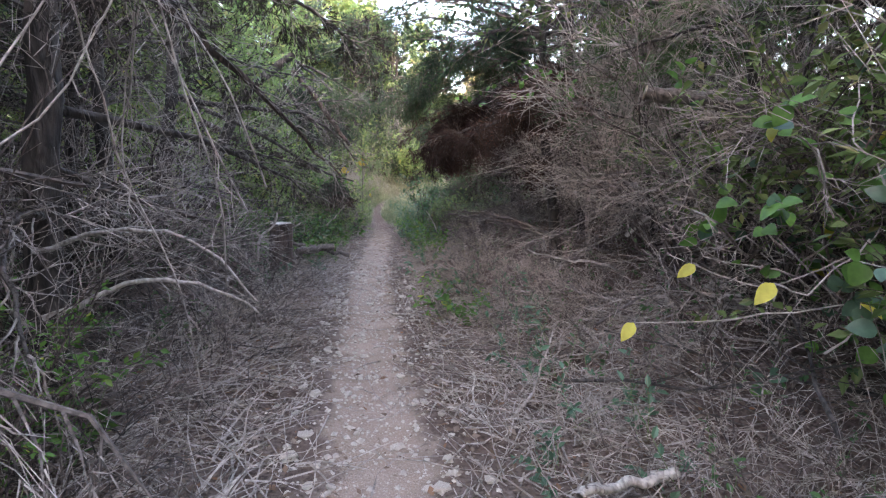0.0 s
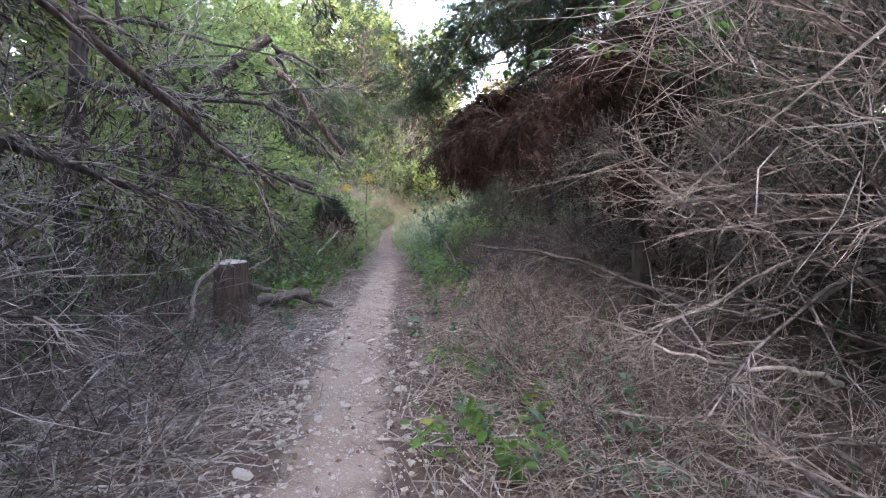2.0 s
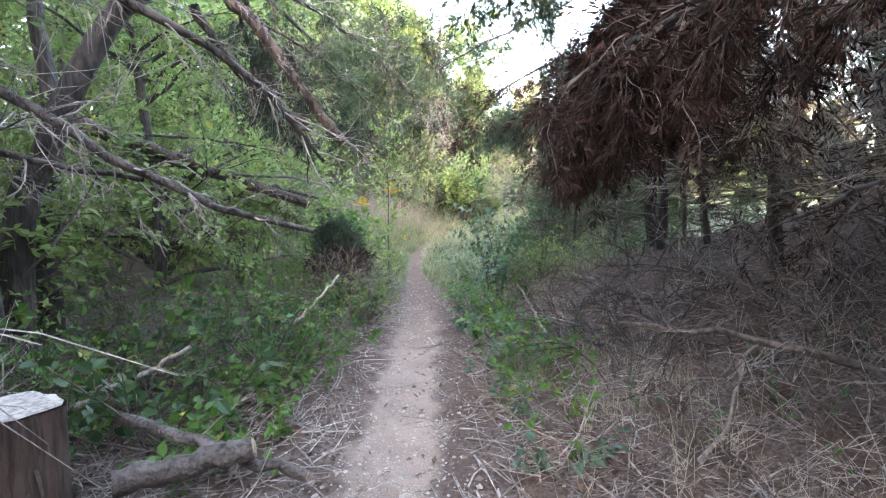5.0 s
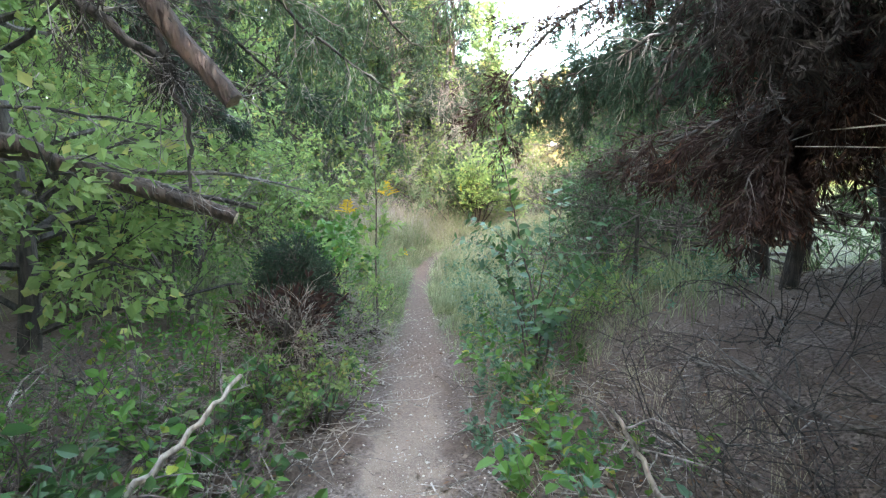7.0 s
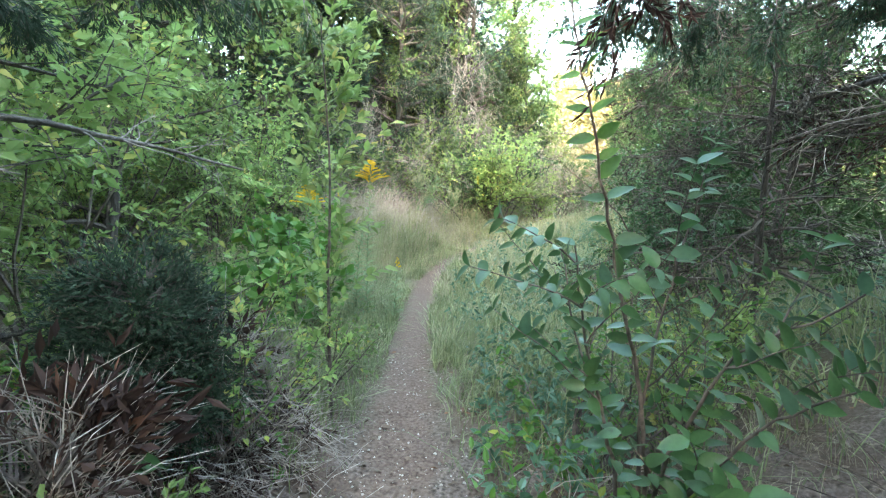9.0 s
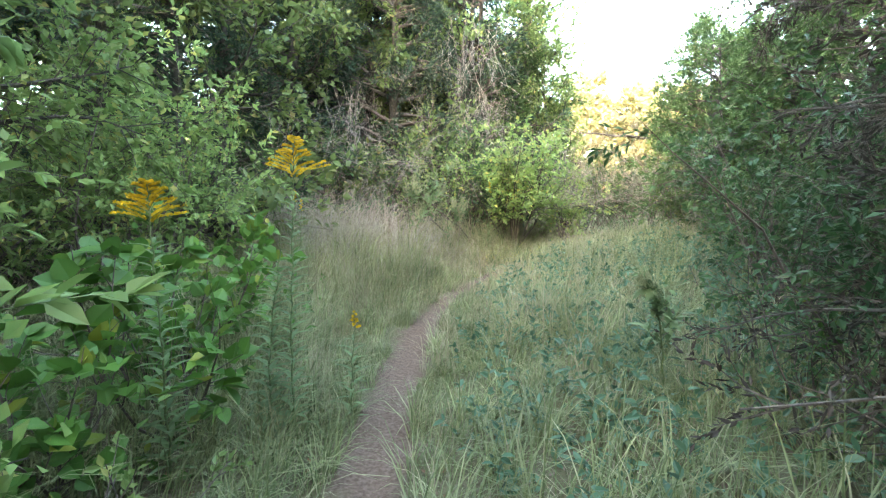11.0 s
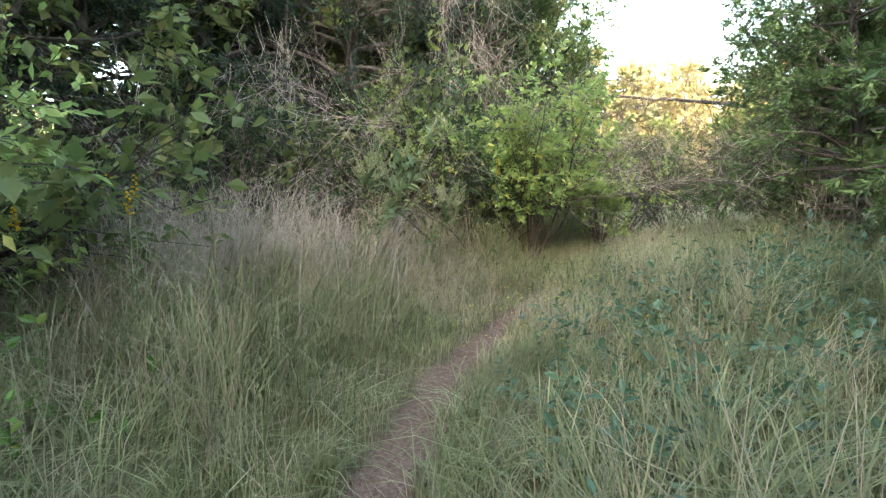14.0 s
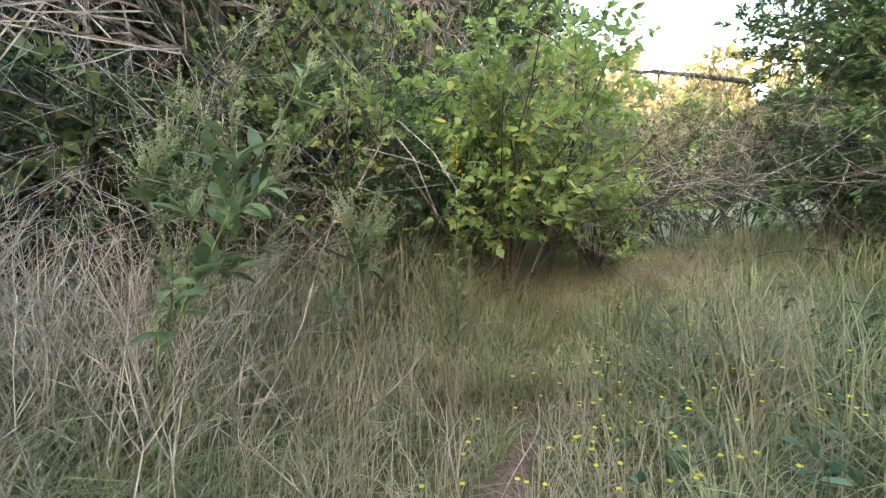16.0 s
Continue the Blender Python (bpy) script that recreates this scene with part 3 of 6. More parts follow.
def make_stick(seed, length, radius, wood):
    """A dead branch lying on the ground, bowed, with a few side twigs."""
    rng = np.random.default_rng(seed)
    t = thing("fallen_branch", "dead grey branch lying in the litter", "branch")
    line = grow(rng, [[-length / 2, 0, 0.02]], [[1, 0, 0.12]], length, 10, 0.13, -0.015)
    line[..., 2] = np.maximum(line[..., 2], 0.006)
    limb = part("branch", Geo().tubes(line, taper(1, 10, radius, radius * 0.3), 5), wood, t, smooth=True)
    q, d, f = shoots(rng, line, 9, 0.1, 1.0, 0.9, 0.5)
    tw = grow(rng, q, d, length * 0.35 * rng.uniform(0.3, 1.1, len(q)), 6, 0.2, -0.02)
    tw[..., 2] = np.maximum(tw[..., 2], 0.004)
    part("twig", Geo().tubes(tw, taper(len(tw), 6, radius * 0.45, 0.0012), 4, False), wood, limb, kind="stuff")
    return t
# ------------------------------------------------------------ the wood around
R = np.random.default_rng(11)


def on_ground(*xy):
    return [ground_point(x, y) for x, y in xy]


# tall leafy trees that close the wood on all sides
wood_dark = [make_tree(s, 7.5, M_LEAF_DARK, 0.17, "tall dark leafy tree deep in the wood", 34, 11, 14, 2.5, first=0.06) for s in (69,)]
wood_green = [make_tree(s, 7.0, M_LEAF, 0.105, "green leafy tree of the wood", 36, 11, 27, 2.3, first=0.05) for s in (70, 72)]
strew(wood_dark, on_ground((-3, -7), (2.5, -8), (6.5, -6), (-7.5, -5), (-9, 0.5), (-9.5, 6), (9, 6.5), (9.5, 1.5), (8.5, -3), (-12, 3), (12, 8.5), (-5.5, -9), (6, -11), (0, -12), (-12.5, 24), (-10, 26.5), (-7.5, 28), (-5.2, 29), (-3.2, 30), (-13.4, 19.5), (-12.6, 14.5), (-9.6, 29.5), (-6.4, 31.5), (-11.5, 11.5), (5.2, 9.4), (5.8, 12.6), (4.6, 14.8), (6.6, 15.8)), "tall trees of the wood", R)
strew(wood_green, on_ground((-6.0, 3.2), (7.4, 2.0), (7.8, 5.2), (5.8, 8.6), (7.5, 11.5), (5.0, -1.5), (4.6, 10.8), (-7.4, 6.4)), "green trees of the wood", R, 0.75, 0.95)
# these crowns look lit mostly through their lightened leaf colour
bright = [make_tree(s, 6.6, M_LEAF_YELLOW_LIT, 0.10, "yellow-green tree by the clearing, the light put into its leaf colour", 36, 11, 27, 2.2, first=0.05) for s in (77, 78)]
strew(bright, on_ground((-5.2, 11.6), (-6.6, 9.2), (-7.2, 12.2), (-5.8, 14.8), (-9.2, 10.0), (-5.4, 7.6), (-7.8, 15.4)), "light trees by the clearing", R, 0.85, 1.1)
roof = [make_tree(s, 6.4, M_LEAF_HEDGE, 0.095, "slim tree whose leafy crown roofs the trail", 30, 11, 24, 2.3, first=0.46) for s in (79,)]
strew(roof, on_ground((2.6, 5.4), (3.0, 2.6), (-4.2, 8.6)), "trees that roof the trail", R, 0.9, 1.05)
rust = [make_juniper(s, 4.6, 0.0, M_DEADNEEDLE, 1.7, 58, "dead juniper thick with dark brown needles", 36, first=0.3, girth=0.009, droop=-0.09, name="dead_juniper", slip=0.5) for s in (33, 34)]
strew(rust, [beside(3.7, 12.0), beside(4.4, 10.4), beside(4.3, 13.6)], "dead junipers on the bank", R, 0.9, 1.1)
ash = [make_juniper(s, 4.4, 0.0, M_GREYNEEDLE, 1.7, 58, "dead grey juniper thick with twigs", 24, first=0.12, girth=0.009, droop=-0.05, name="dead_juniper", slip=0.5) for s in (35, 36)]
strew(ash, [beside(-3.2, 1.6), beside(-3.4, 3.4), beside(-3.6, 5.2), beside(-4.6, 2.6), beside(-4.8, 4.4), beside(2.9, 14.4), beside(-3.0, 0.2)], "dead grey junipers in the wood", R, 0.9, 1.1)
# pale grey wood, lightened further in place of open skylight on the bank
bone = [make_juniper(s, 3.9, 1.0, M_JUNIPER, 1.9, 46, "dead juniper, a bare lattice of pale grey twigs", 14, first=0.06, girth=0.008, droop=-0.035, name="dead_juniper", wood=M_GREYWOOD) for s in (37, 38)]
strew(bone, [beside(2.8, 3.6), beside(3.0, 5.2), beside(3.4, 6.9), beside(3.8, 5.8), beside(4.0, 7.6), beside(3.9, 4.2), beside(3.6, 9.2)], "bare grey junipers", R, 0.85, 1.1)
bough = [make_juniper(s, 5.6, 0.45, M_JUNIPER, 3.0, 46, "juniper whose high boughs close over the trail", 20, M_GREYNEEDLE, first=0.42, girth=0.014, droop=-0.03) for s in (39, 40)]
strew(bough, [beside(2.9, 4.0), beside(-3.5, 2.6), beside(-2.4, 4.6), beside(2.5, 6.6), beside(3.3, 8.8), beside(-2.4, 1.2), beside(2.6, 0.4)], "junipers over the trail", R, 0.95, 1.1)
# out-of-view trees, added so that the low sun stays off the near wood
big = [make_tree(s, 14, M_LEAF_DARK, 0.45, "unseen tall tree added behind the walker to block the low sun", 28, 8, 10, 4.2) for s in (73,)]
strew(big, on_ground((-4, -16), (3, -17), (10, -15), (-11, -15), (-16, -10), (16, -10), (0, -24), (8, -24), (-8, -24), (-18, -20), (18, -20), (-20, 0), (-19, 10), (20, 2)), "tall trees behind", R)

# junipers, their lower limbs dead
grey = [make_juniper(s, 4.2, 0.72, M_JUNIPER, 1.9, 38, "old juniper with dead drooping grey branches", 14, M_GREYNEEDLE, -0.05) for s in (21, 22, 23)]
strew(grey, [beside(-2.5, 1.9), beside(-3.0, 5.0), beside(-3.6, 3.6), beside(-3.4, -0.2), beside(-5.0, 6.2), beside(-4.6, 1.6),
             beside(4.4, 7.4), beside(4.2, 9.2), beside(3.3, 1.6), beside(5.4, 6.4), beside(3.4, 12.6)], "junipers along the trail", R, 0.85, 1.15)
green = [make_juniper(s, 5.0, 0.2, M_JUNIPER, 1.5, 46, "dark green juniper at the edge of the wood", 26) for s in (31, 32)]
# the first five are added on the left to hold back sky light
strew(green, [beside(-4.5, 0.4), beside(-4.3, 2.3), beside(-4.6, 5.4), beside(-5.4, 3.6), beside(-5.8, 4.6), beside(6.0, 3.6), beside(5.2, 0.6), beside(6.6, 7.8), beside(-5.6, -1.5), beside(4.2, -1.4), beside(-6.2, 1.0)], "dark junipers in the wood", R)

# leafy understorey, the clearing's light partly put into its yellow-green leaves
tall = [make_bush(s, 2.5, M_LEAF_YELLOW_LIT, 0.075, 10, 9, 9, 0.45, "tall bright yellow-green shrub near the clearing", levels=3) for s in (41, 42)]
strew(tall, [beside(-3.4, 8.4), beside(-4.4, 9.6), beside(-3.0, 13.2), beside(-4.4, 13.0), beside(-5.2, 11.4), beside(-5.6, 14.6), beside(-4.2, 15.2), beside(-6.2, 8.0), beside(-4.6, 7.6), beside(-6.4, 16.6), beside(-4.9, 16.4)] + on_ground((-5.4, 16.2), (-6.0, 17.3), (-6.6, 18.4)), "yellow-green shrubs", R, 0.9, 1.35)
leafy_bush = [make_bush(s, 1.3, M_LEAF, 0.05, 10, 8, 8, 0.7, "bushy green shrub in the undergrowth") for s in (45, 46)]
strew(leafy_bush, [beside(-1.35, 10.6), beside(-1.1, 9.2, 0), beside(-1.7, 9.6), beside(-1.0, 11.6), beside(-1.2, 12.6), beside(-1.9, 13.8), beside(1.0, 12.6), beside(-2.3, 8.0), beside(-2.9, 10.2), beside(2.9, 15.2)] + on_ground((-1.85, 1.9), (-2.2, 2.5)), "green bushes by the trail", R, 0.65, 1.0)
dark = [make_bush(s, 1.4, M_LEAF_DARK, 0.045, 9, 7, 8, 0.8, "low dark green shrub among dead branches") for s in (43, 44)]
strew(dark, [beside(-2.0, 0.9), beside(-2.3, 3.2), beside(-3.0, 2.4), beside(-2.8, 4.4), beside(-2.5, 6.0), beside(-3.4, 7.2), beside(-3.6, 5.6), beside(2.3, 3.0), beside(2.6, 1.0), beside(-2.0, 7.2)] + on_ground((0.0, 15.0), (0.35, 14.4), (0.3, 16.0)), "dark shrubs", R, 0.6, 1.05)

bright_bush = [make_bush(s, 1.25, M_LEAF_YELLOW_LIT, 0.06, 12, 8, 13, 0.6, "leafy bright green bush beside the trail") for s in (47, 48)]
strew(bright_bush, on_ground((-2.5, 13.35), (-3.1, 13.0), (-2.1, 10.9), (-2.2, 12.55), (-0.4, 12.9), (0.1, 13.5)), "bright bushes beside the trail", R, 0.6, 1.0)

# two of the three take dark leaves in place of deep shade
creeper = [make_bush(s, 0.95, lf, 0.085, 9, 5, 3, 0.9, "low bush of broad heart-shaped leaves, deep shade put into their colour", aspect=0.72, full=True, name="creeper_bush") for s, lf in ((491, M_LEAF), (492, M_LEAF_DARK), (493, M_LEAF_DARK))]
strew(creeper, on_ground((-2.75, 10.4), (-2.9, 9.4), (-2.5, 9.0), (-3.3, 10.0), (-3.6, 9.2), (-2.3, 9.8), (-3.2, 8.5), (-2.45, 8.2), (-2.4, 10.9)), "broad-leaved bushes", R, 0.75, 1.05)
broad = [make_bush(s, 1.35, M_LEAF, 0.11, 9, 7, 5, 0.6, "leafy green bush with broad lobed leaves by the clearing", aspect=0.95, full=True) for s in (495, 496)]
strew(broad, on_ground((-3.35, 14.75), (-3.9, 15.5), (-3.4, 14.0), (-4.5, 16.2)), "broad-leaved bushes by the clearing", R, 0.85, 1.05)
vine_shrub = [make_bush(s, 2.4, M_LEAF_HEDGE, 0.07, 11, 9, 8, 0.5, "tall shrub overgrown with broad-leaved vines", levels=3) for s in (49, 50)]
strew(vine_shrub, on_ground((2.5, 2.5), (3.0, 3.3), (2.4, 1.6), (3.4, 2.4)), "vine-grown shrubs", R, 0.9, 1.1)
sticks = [make_stick(900 + s, 0.7 + 0.12 * s, 0.005 + 0.0014 * s, (M_TWIG, M_DEADWOOD, M_TWIG, M_PALEWOOD, M_DEADWOOD, M_TWIG)[s]) for s in range(6)]
strew(sticks, zone(R, 42, -2.3, -0.55, 0.9, 7.6) + zone(R, 34, 0.6, 2.2, 1.2, 8.4) + zone(R, 10, -2.4, -0.8, 7.8, 11) + zone(R, 8, 0.8, 3.0, 9, 12.5), "dead branches on the ground", R, 0.7, 1.2, 8)

poles = [make_stick(940 + s, 1.5 + 0.2 * s, 0.010 + 0.0025 * s, (M_GREYWOOD, M_DEADWOOD, M_BARK)[s]) for s in range(3)]
strew(poles, [(*q[:2], q[2] + 0.05 + 0.1 * (k % 4)) for k, q in enumerate(zone(R, 20, 1.75, 2.8, 2.5, 5.2))], "heaped dead branches", R, 0.7, 1.0, 12)

# dead brush on both sides
brush = [make_brush(s, 1.2, 11, 6, arch=-0.08) for s in (51, 52, 53)]
strew(brush, zone(R, 4, -3.2, -1.6, 0.6, 7.5) + zone(R, 22, 1.5, 4.4, 2.0, 9.5) + [(*q, R.uniform(0.5, 0.75)) for q in zone(R, 5, -1.6, -1.0, 0.8, 7.0) + zone(R, 16, 1.3, 1.9, 1.6, 8.2)], "dead brush", R, 0.55, 1.0)
# the same brush in darker wood, which stands in for shade under the canopy
brush_dark = [make_brush(s, 1.2, 11, 6, "leafless tangle of dead brush, its brown darkened for shade", arch=-0.08, wood=M_BARK, tips=M_DARKTWIG) for s in (521, 531)]
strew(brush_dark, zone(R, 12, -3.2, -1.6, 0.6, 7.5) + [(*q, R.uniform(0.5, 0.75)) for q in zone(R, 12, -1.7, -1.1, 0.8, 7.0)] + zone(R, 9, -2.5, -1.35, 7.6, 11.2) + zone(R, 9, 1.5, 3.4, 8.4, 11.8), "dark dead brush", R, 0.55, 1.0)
low = [make_brush(s, 0.9, 12, 6, "flattened tangle of dead twigs on the ground", -0.16, 1.6, M_TWIG, M_TWIG, 3, 0.005) for s in (54, 55)]
# copy of the tangles above with shade put into the twig colours
low_dark = [make_brush(s, 0.9, 12, 6, "flattened tangle of dead twigs on the ground, darkened for shade", -0.16, 1.6, M_DARKTWIG, M_DEADWOOD, 3, 0.005) for s in (541, 551)]
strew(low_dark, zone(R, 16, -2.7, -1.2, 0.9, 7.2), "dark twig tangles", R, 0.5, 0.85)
strew(low, zone(R, 9, -2.4, -1.0, 0.9, 7.2) + zone(R, 20, 1.0, 2.8, 1.8, 8.2) + zone(R, 8, -2.6, -1.3, 7.4, 11), "twig tangles", R, 0.5, 0.85)
thicket = [make_brush(s, 2.6, 14, 8, "tall thicket of bare dead branches", -0.015, 0.7, M_DARKTWIG, M_TWIG, 6, 0.009) for s in (56, 57)]
strew(thicket, zone(R, 14, 4.2, 8.0, 4.5, 15.0) + [beside(-2.2, 1.2), beside(-2.6, 2.9), beside(-2.4, 4.2), beside(-3.4, 4.4), beside(2.6, 2.6), beside(2.7, 4.2), beside(2.5, 5.6), beside(3.2, 6.8), beside(3.0, 3.5), beside(3.8, 5.0), beside(2.9, 8.2), beside(-3.2, 6.2)] + on_ground((-2.55, 21.8), (2.0, 23.4), (-0.3, 24.2), (-5.6, 20.7), (1.3, 24.0)), "dead thickets", R, 0.8, 1.1)

# ------------------------------------------------------------ clearing: hedge, trees, hillside
hedge_y = [make_bush(s, 2.5, M_LEAF_YELLOW_LIT, 0.08, 14, 10, 11, 0.42, aspect=0.62, label="bushy hedge shrub with small yellow-green leaves", levels=3) for s in (61, 62)]
strew(hedge_y, [(-3.9, 22.3, float(ground_z(-3.9, 22.3)), 1.0), (-1.8, 21.9, float(ground_z(-1.8, 21.9)), 0.98), (-0.75, 23.1, float(ground_z(-0.75, 23.1)), 0.62)], "hedge shrubs", R)
# dark leaf colour gives the hedge its shaded gaps
mid = [make_bush(s, 2.2, M_LEAF_DARK, 0.06, 12, 9, 9, 0.6, "hedge shrub whose dark leaves stand in for the shade of the gaps", levels=3) for s in (58, 59)]
strew(mid, on_ground((-2.7, 22.0), (-4.6, 21.9), (0.75, 15.7), (1.1, 17.6), (-2.7, 22.3), (-4.4, 22.0), (-5.8, 21.2), (-6.8, 20.2), (-7.6, 19.0), (-0.2, 24.6), (0.8, 24.9), (-2.4, 23.6), (-8.2, 17.6), (1.6, 25.8), (-6.0, 22.4)), "shady hedge shrubs", R, 0.8, 1.2)
wall = [make_tree(s, 6.8, M_LEAF_HEDGE, 0.12, "leafy tree of the hedge behind the clearing", 40, 12, 22, 2.1, first=0.03) for s in (63, 64)]
strew(wall, on_ground((-5.2, 23.4), (-7.0, 22.6), (-8.8, 21.2), (-3.2, 24.4), (-9.6, 18.6), (-9.4, 15.8), (-7.2, 25.2), (-8.6, 13.2), (-11.4, 21.5), (-4.6, 26.2), (-11.5, 17), (-6.8, 18.9), (-3.6, 27.6)) + [(*ground_point(-0.95, 25.7), 0.85)] + [(*q, 0.58) for q in on_ground((2.2, 22.7), (2.8, 21.4), (3.2, 23.5), (3.9, 20.0))], "hedge trees", R, 1.0, 1.25)
jun = [make_juniper(s, 4.6, 0.1, M_JUNIPER_LIGHT, 2.0, 66, "green juniper beside the clearing", 30, first=0.02) for s in (65, 66)]
strew(jun, on_ground((1.9, 21.7), (2.1, 23.7), (2.9, 20.4), (3.5, 18.7), (3.4, 22.4), (-1.7, 25.6), (3.6, 24.8), (4.0, 16.8), (2.2, 17.3), (2.5, 19.0)), "junipers by the clearing", R, 0.75, 1.0)
cedar = [make_juniper(s, 6.5, 0.05, M_JUNIPER_DEEP, 2.0, 64, "tall dark juniper in the hedge, hung with dry vines", 26, first=0.02) for s in (75, 76)]
strew(cedar, on_ground((-4.6, 22.8), (-2.9, 24.4), (-6.4, 22.2), (-2.5, 25.6), (-3.6, 26.4), (-10.4, 17.0), (-9.9, 20.2), (-8.4, 24.2), (-7.6, 20.9), (-8.4, 19.0), (-7.0, 22.2), (-5.6, 22.6)), "dark hedge junipers", R, 1.0, 1.2)
endtree = [make_tree(s, 9.6, M_LEAF_YELLOW_LIT, 0.14, "tall leafy tree closing the end of the trail", 46, 12, 22, 2.6, first=0.12) for s in (80, 81)]
strew(endtree, on_ground((-2.4, 28.2), (-4.2, 28.6), (-6.2, 27.0), (-8.4, 26.2), (-10.2, 23.0)), "tall trees at the end of the trail", R, 0.95, 1.1)
yon = [make_tree(s, 9.0, M_LEAF_AUTUMN, 0.5, "sunlit yellow tree on the far hillside", 26, 8, 20, 3.8, first=0.05) for s in (67, 68)]
strew(yon, on_ground((2, 58), (7, 60), (12, 62), (17, 64), (22, 67), (27, 70), (33, 72), (39, 75), (4, 66), (10, 69), (16, 72), (24, 76), (31, 80), (-4, 60), (-9, 62), (46, 78), (13, 80), (20, 84)), "far sunlit trees", R, 0.9, 1.25)
yong = [make_tree(s, 8.0, M_LEAF_HEDGE, 0.45, "green tree on the far hillside", 26, 8, 18, 3.4, first=0.05) for s in (74,)]
strew(yong, on_ground((9.5, 57), (19, 60), (29, 64), (0, 52), (36, 68), (14, 55), (24, 58)), "far green trees", R, 0.7, 0.95)

# ------------------------------------------------------------ single trees and limbs over the trail
def snag(label, base, trunk, r0, limbs, seed, name="juniper_tree", bark=M_BARK):
    """A tree with a trunk through the given points and limbs laid one by one."""
    rng = np.random.default_rng(seed)
    foot = np.array(ground_point(*base))
    t = thing(name, label, "tree", at=Matrix.Translation(Vector(foot)))
    pts = [foot - [0, 0, 0.1]] + [np.asarray(p, float) for p in trunk]
    line = (bow(pts, 14, rng, 0.01) - foot)[None]
    part("trunk", Geo().tubes(line, taper(1, 14, r0, r0 * 0.55), 10), bark, t, smooth=True)
    for spec in limbs:
        limb_parts(rng, t, foot, **spec)
    return t


# leaning juniper whose bare limbs droop over the start of the trail
snag("leaning juniper with bare grey limbs drooping beside the trail", (-2.3, 3.0), [(-2.25, 3.05, 1.2), (-2.1, 3.1, 2.4), (-2.2, 3.3, 3.8)], 0.11, [
    dict(points=[(-2.15, 3.1, 2.6), (-1.75, 3.6, 2.3), (-1.45, 4.1, 1.9), (-1.2, 4.6, 1.5), (-1.0, 5.1, 1.2)], r0=0.045, r1=0.01, bark=M_REDBARK, twigs=30, length=0.6, fine=7, droop=-0.06, needles=M_GREYNEEDLE, dens=3),
    dict(points=[(-2.2, 3.05, 1.6), (-1.8, 3.9, 1.5), (-1.5, 4.6, 1.25), (-1.25, 5.3, 0.95)], r0=0.035, r1=0.008, twigs=26, length=0.5, fine=7, droop=-0.05, needles=M_GREYNEEDLE, dens=3),
    dict(points=[(-2.2, 3.1, 2.9), (-1.6, 3.6, 2.75), (-1.0, 4.0, 2.45), (-0.6, 4.3, 2.2)], r0=0.03, r1=0.008, twigs=26, length=0.45, fine=8, droop=-0.07, needles=M_GREYNEEDLE, dens=9),
    dict(points=[(-2.2, 3.0, 2.2), (-1.7, 2.6, 2.3), (-1.3, 2.3, 2.2), (-1.0, 2.2, 1.95)], r0=0.03, r1=0.007, twigs=28, length=0.6, fine=7, droop=-0.12, needles=M_GREYNEEDLE, dens=3),
    dict(points=[(-2.2, 3.0, 1.3), (-1.9, 3.6, 1.0), (-1.5, 4.2, 0.75)], r0=0.025, r1=0.006, twigs=22, length=0.5, fine=6, droop=-0.06),
    dict(points=[(-2.2, 3.0, 1.0), (-1.9, 2.5, 1.05), (-1.6, 2.1, 0.85), (-1.35, 1.9, 0.6)], r0=0.025, r1=0.006, twigs=22, length=0.5, fine=6, droop=-0.08),
    dict(points=[(-2.15, 3.1, 3.2), (-1.8, 2.2, 3.1), (-1.2, 1.6, 2.7)], r0=0.03, r1=0.008, twigs=26, length=0.7, fine=7, droop=-0.08, needles=M_GREYNEEDLE, dens=6)], 201)

# bare limbs arching from the left in front of the bright shrubs
snag("dead juniper with long bare limbs arching to the trail", (-4.2, 7.2), [(-4.1, 7.25, 1.2), (-3.9, 7.3, 2.4), (-3.8, 7.3, 3.6)], 0.12, [
    dict(points=[(-3.9, 7.4, 2.2), (-3.22, 7.46, 1.93), (-2.74, 7.49, 1.72), (-2.29, 7.51, 1.44), (-1.86, 7.64, 1.2), (-1.43, 7.77, 1.06)], r0=0.042, r1=0.012, twigs=26, length=0.5, fine=6, droop=-0.05),
    dict(points=[(-4.1, 7.5, 1.6), (-3.15, 7.62, 1.45), (-2.57, 7.68, 1.37), (-2.2, 7.7, 1.3)], r0=0.035, r1=0.012, twigs=20, length=0.5, fine=6, droop=-0.05),
    dict(points=[(-3.9, 7.2, 2.2), (-3.12, 7.19, 2.06), (-2.74, 7.33, 2.05), (-2.33, 7.48, 2.08), (-2.05, 7.6, 2.02), (-1.65, 7.82, 1.75), (-1.46, 8.01, 1.39)], r0=0.05, r1=0.01, twigs=34, length=0.55, fine=7, droop=-0.07),
    dict(points=[(-2.82, 7.64, 2.25), (-2.36, 7.69, 2.16), (-1.87, 7.85, 2.28), (-1.34, 8.12, 2.33)], r0=0.022, r1=0.006, twigs=18, length=0.4, fine=6, droop=-0.04),
    dict(points=[(-3.9, 7.3, 2.8), (-3.2, 7.2, 2.75), (-2.5, 7.3, 2.6), (-1.9, 7.5, 2.5)], r0=0.03, r1=0.008, twigs=24, length=0.5, fine=6, droop=-0.04),
    dict(points=[(-4.0, 7.2, 1.0), (-3.2, 7.1, 0.9), (-2.7, 7.3, 0.7)], r0=0.025, r1=0.008, twigs=20, length=0.5, fine=6, droop=-0.04)], 202)

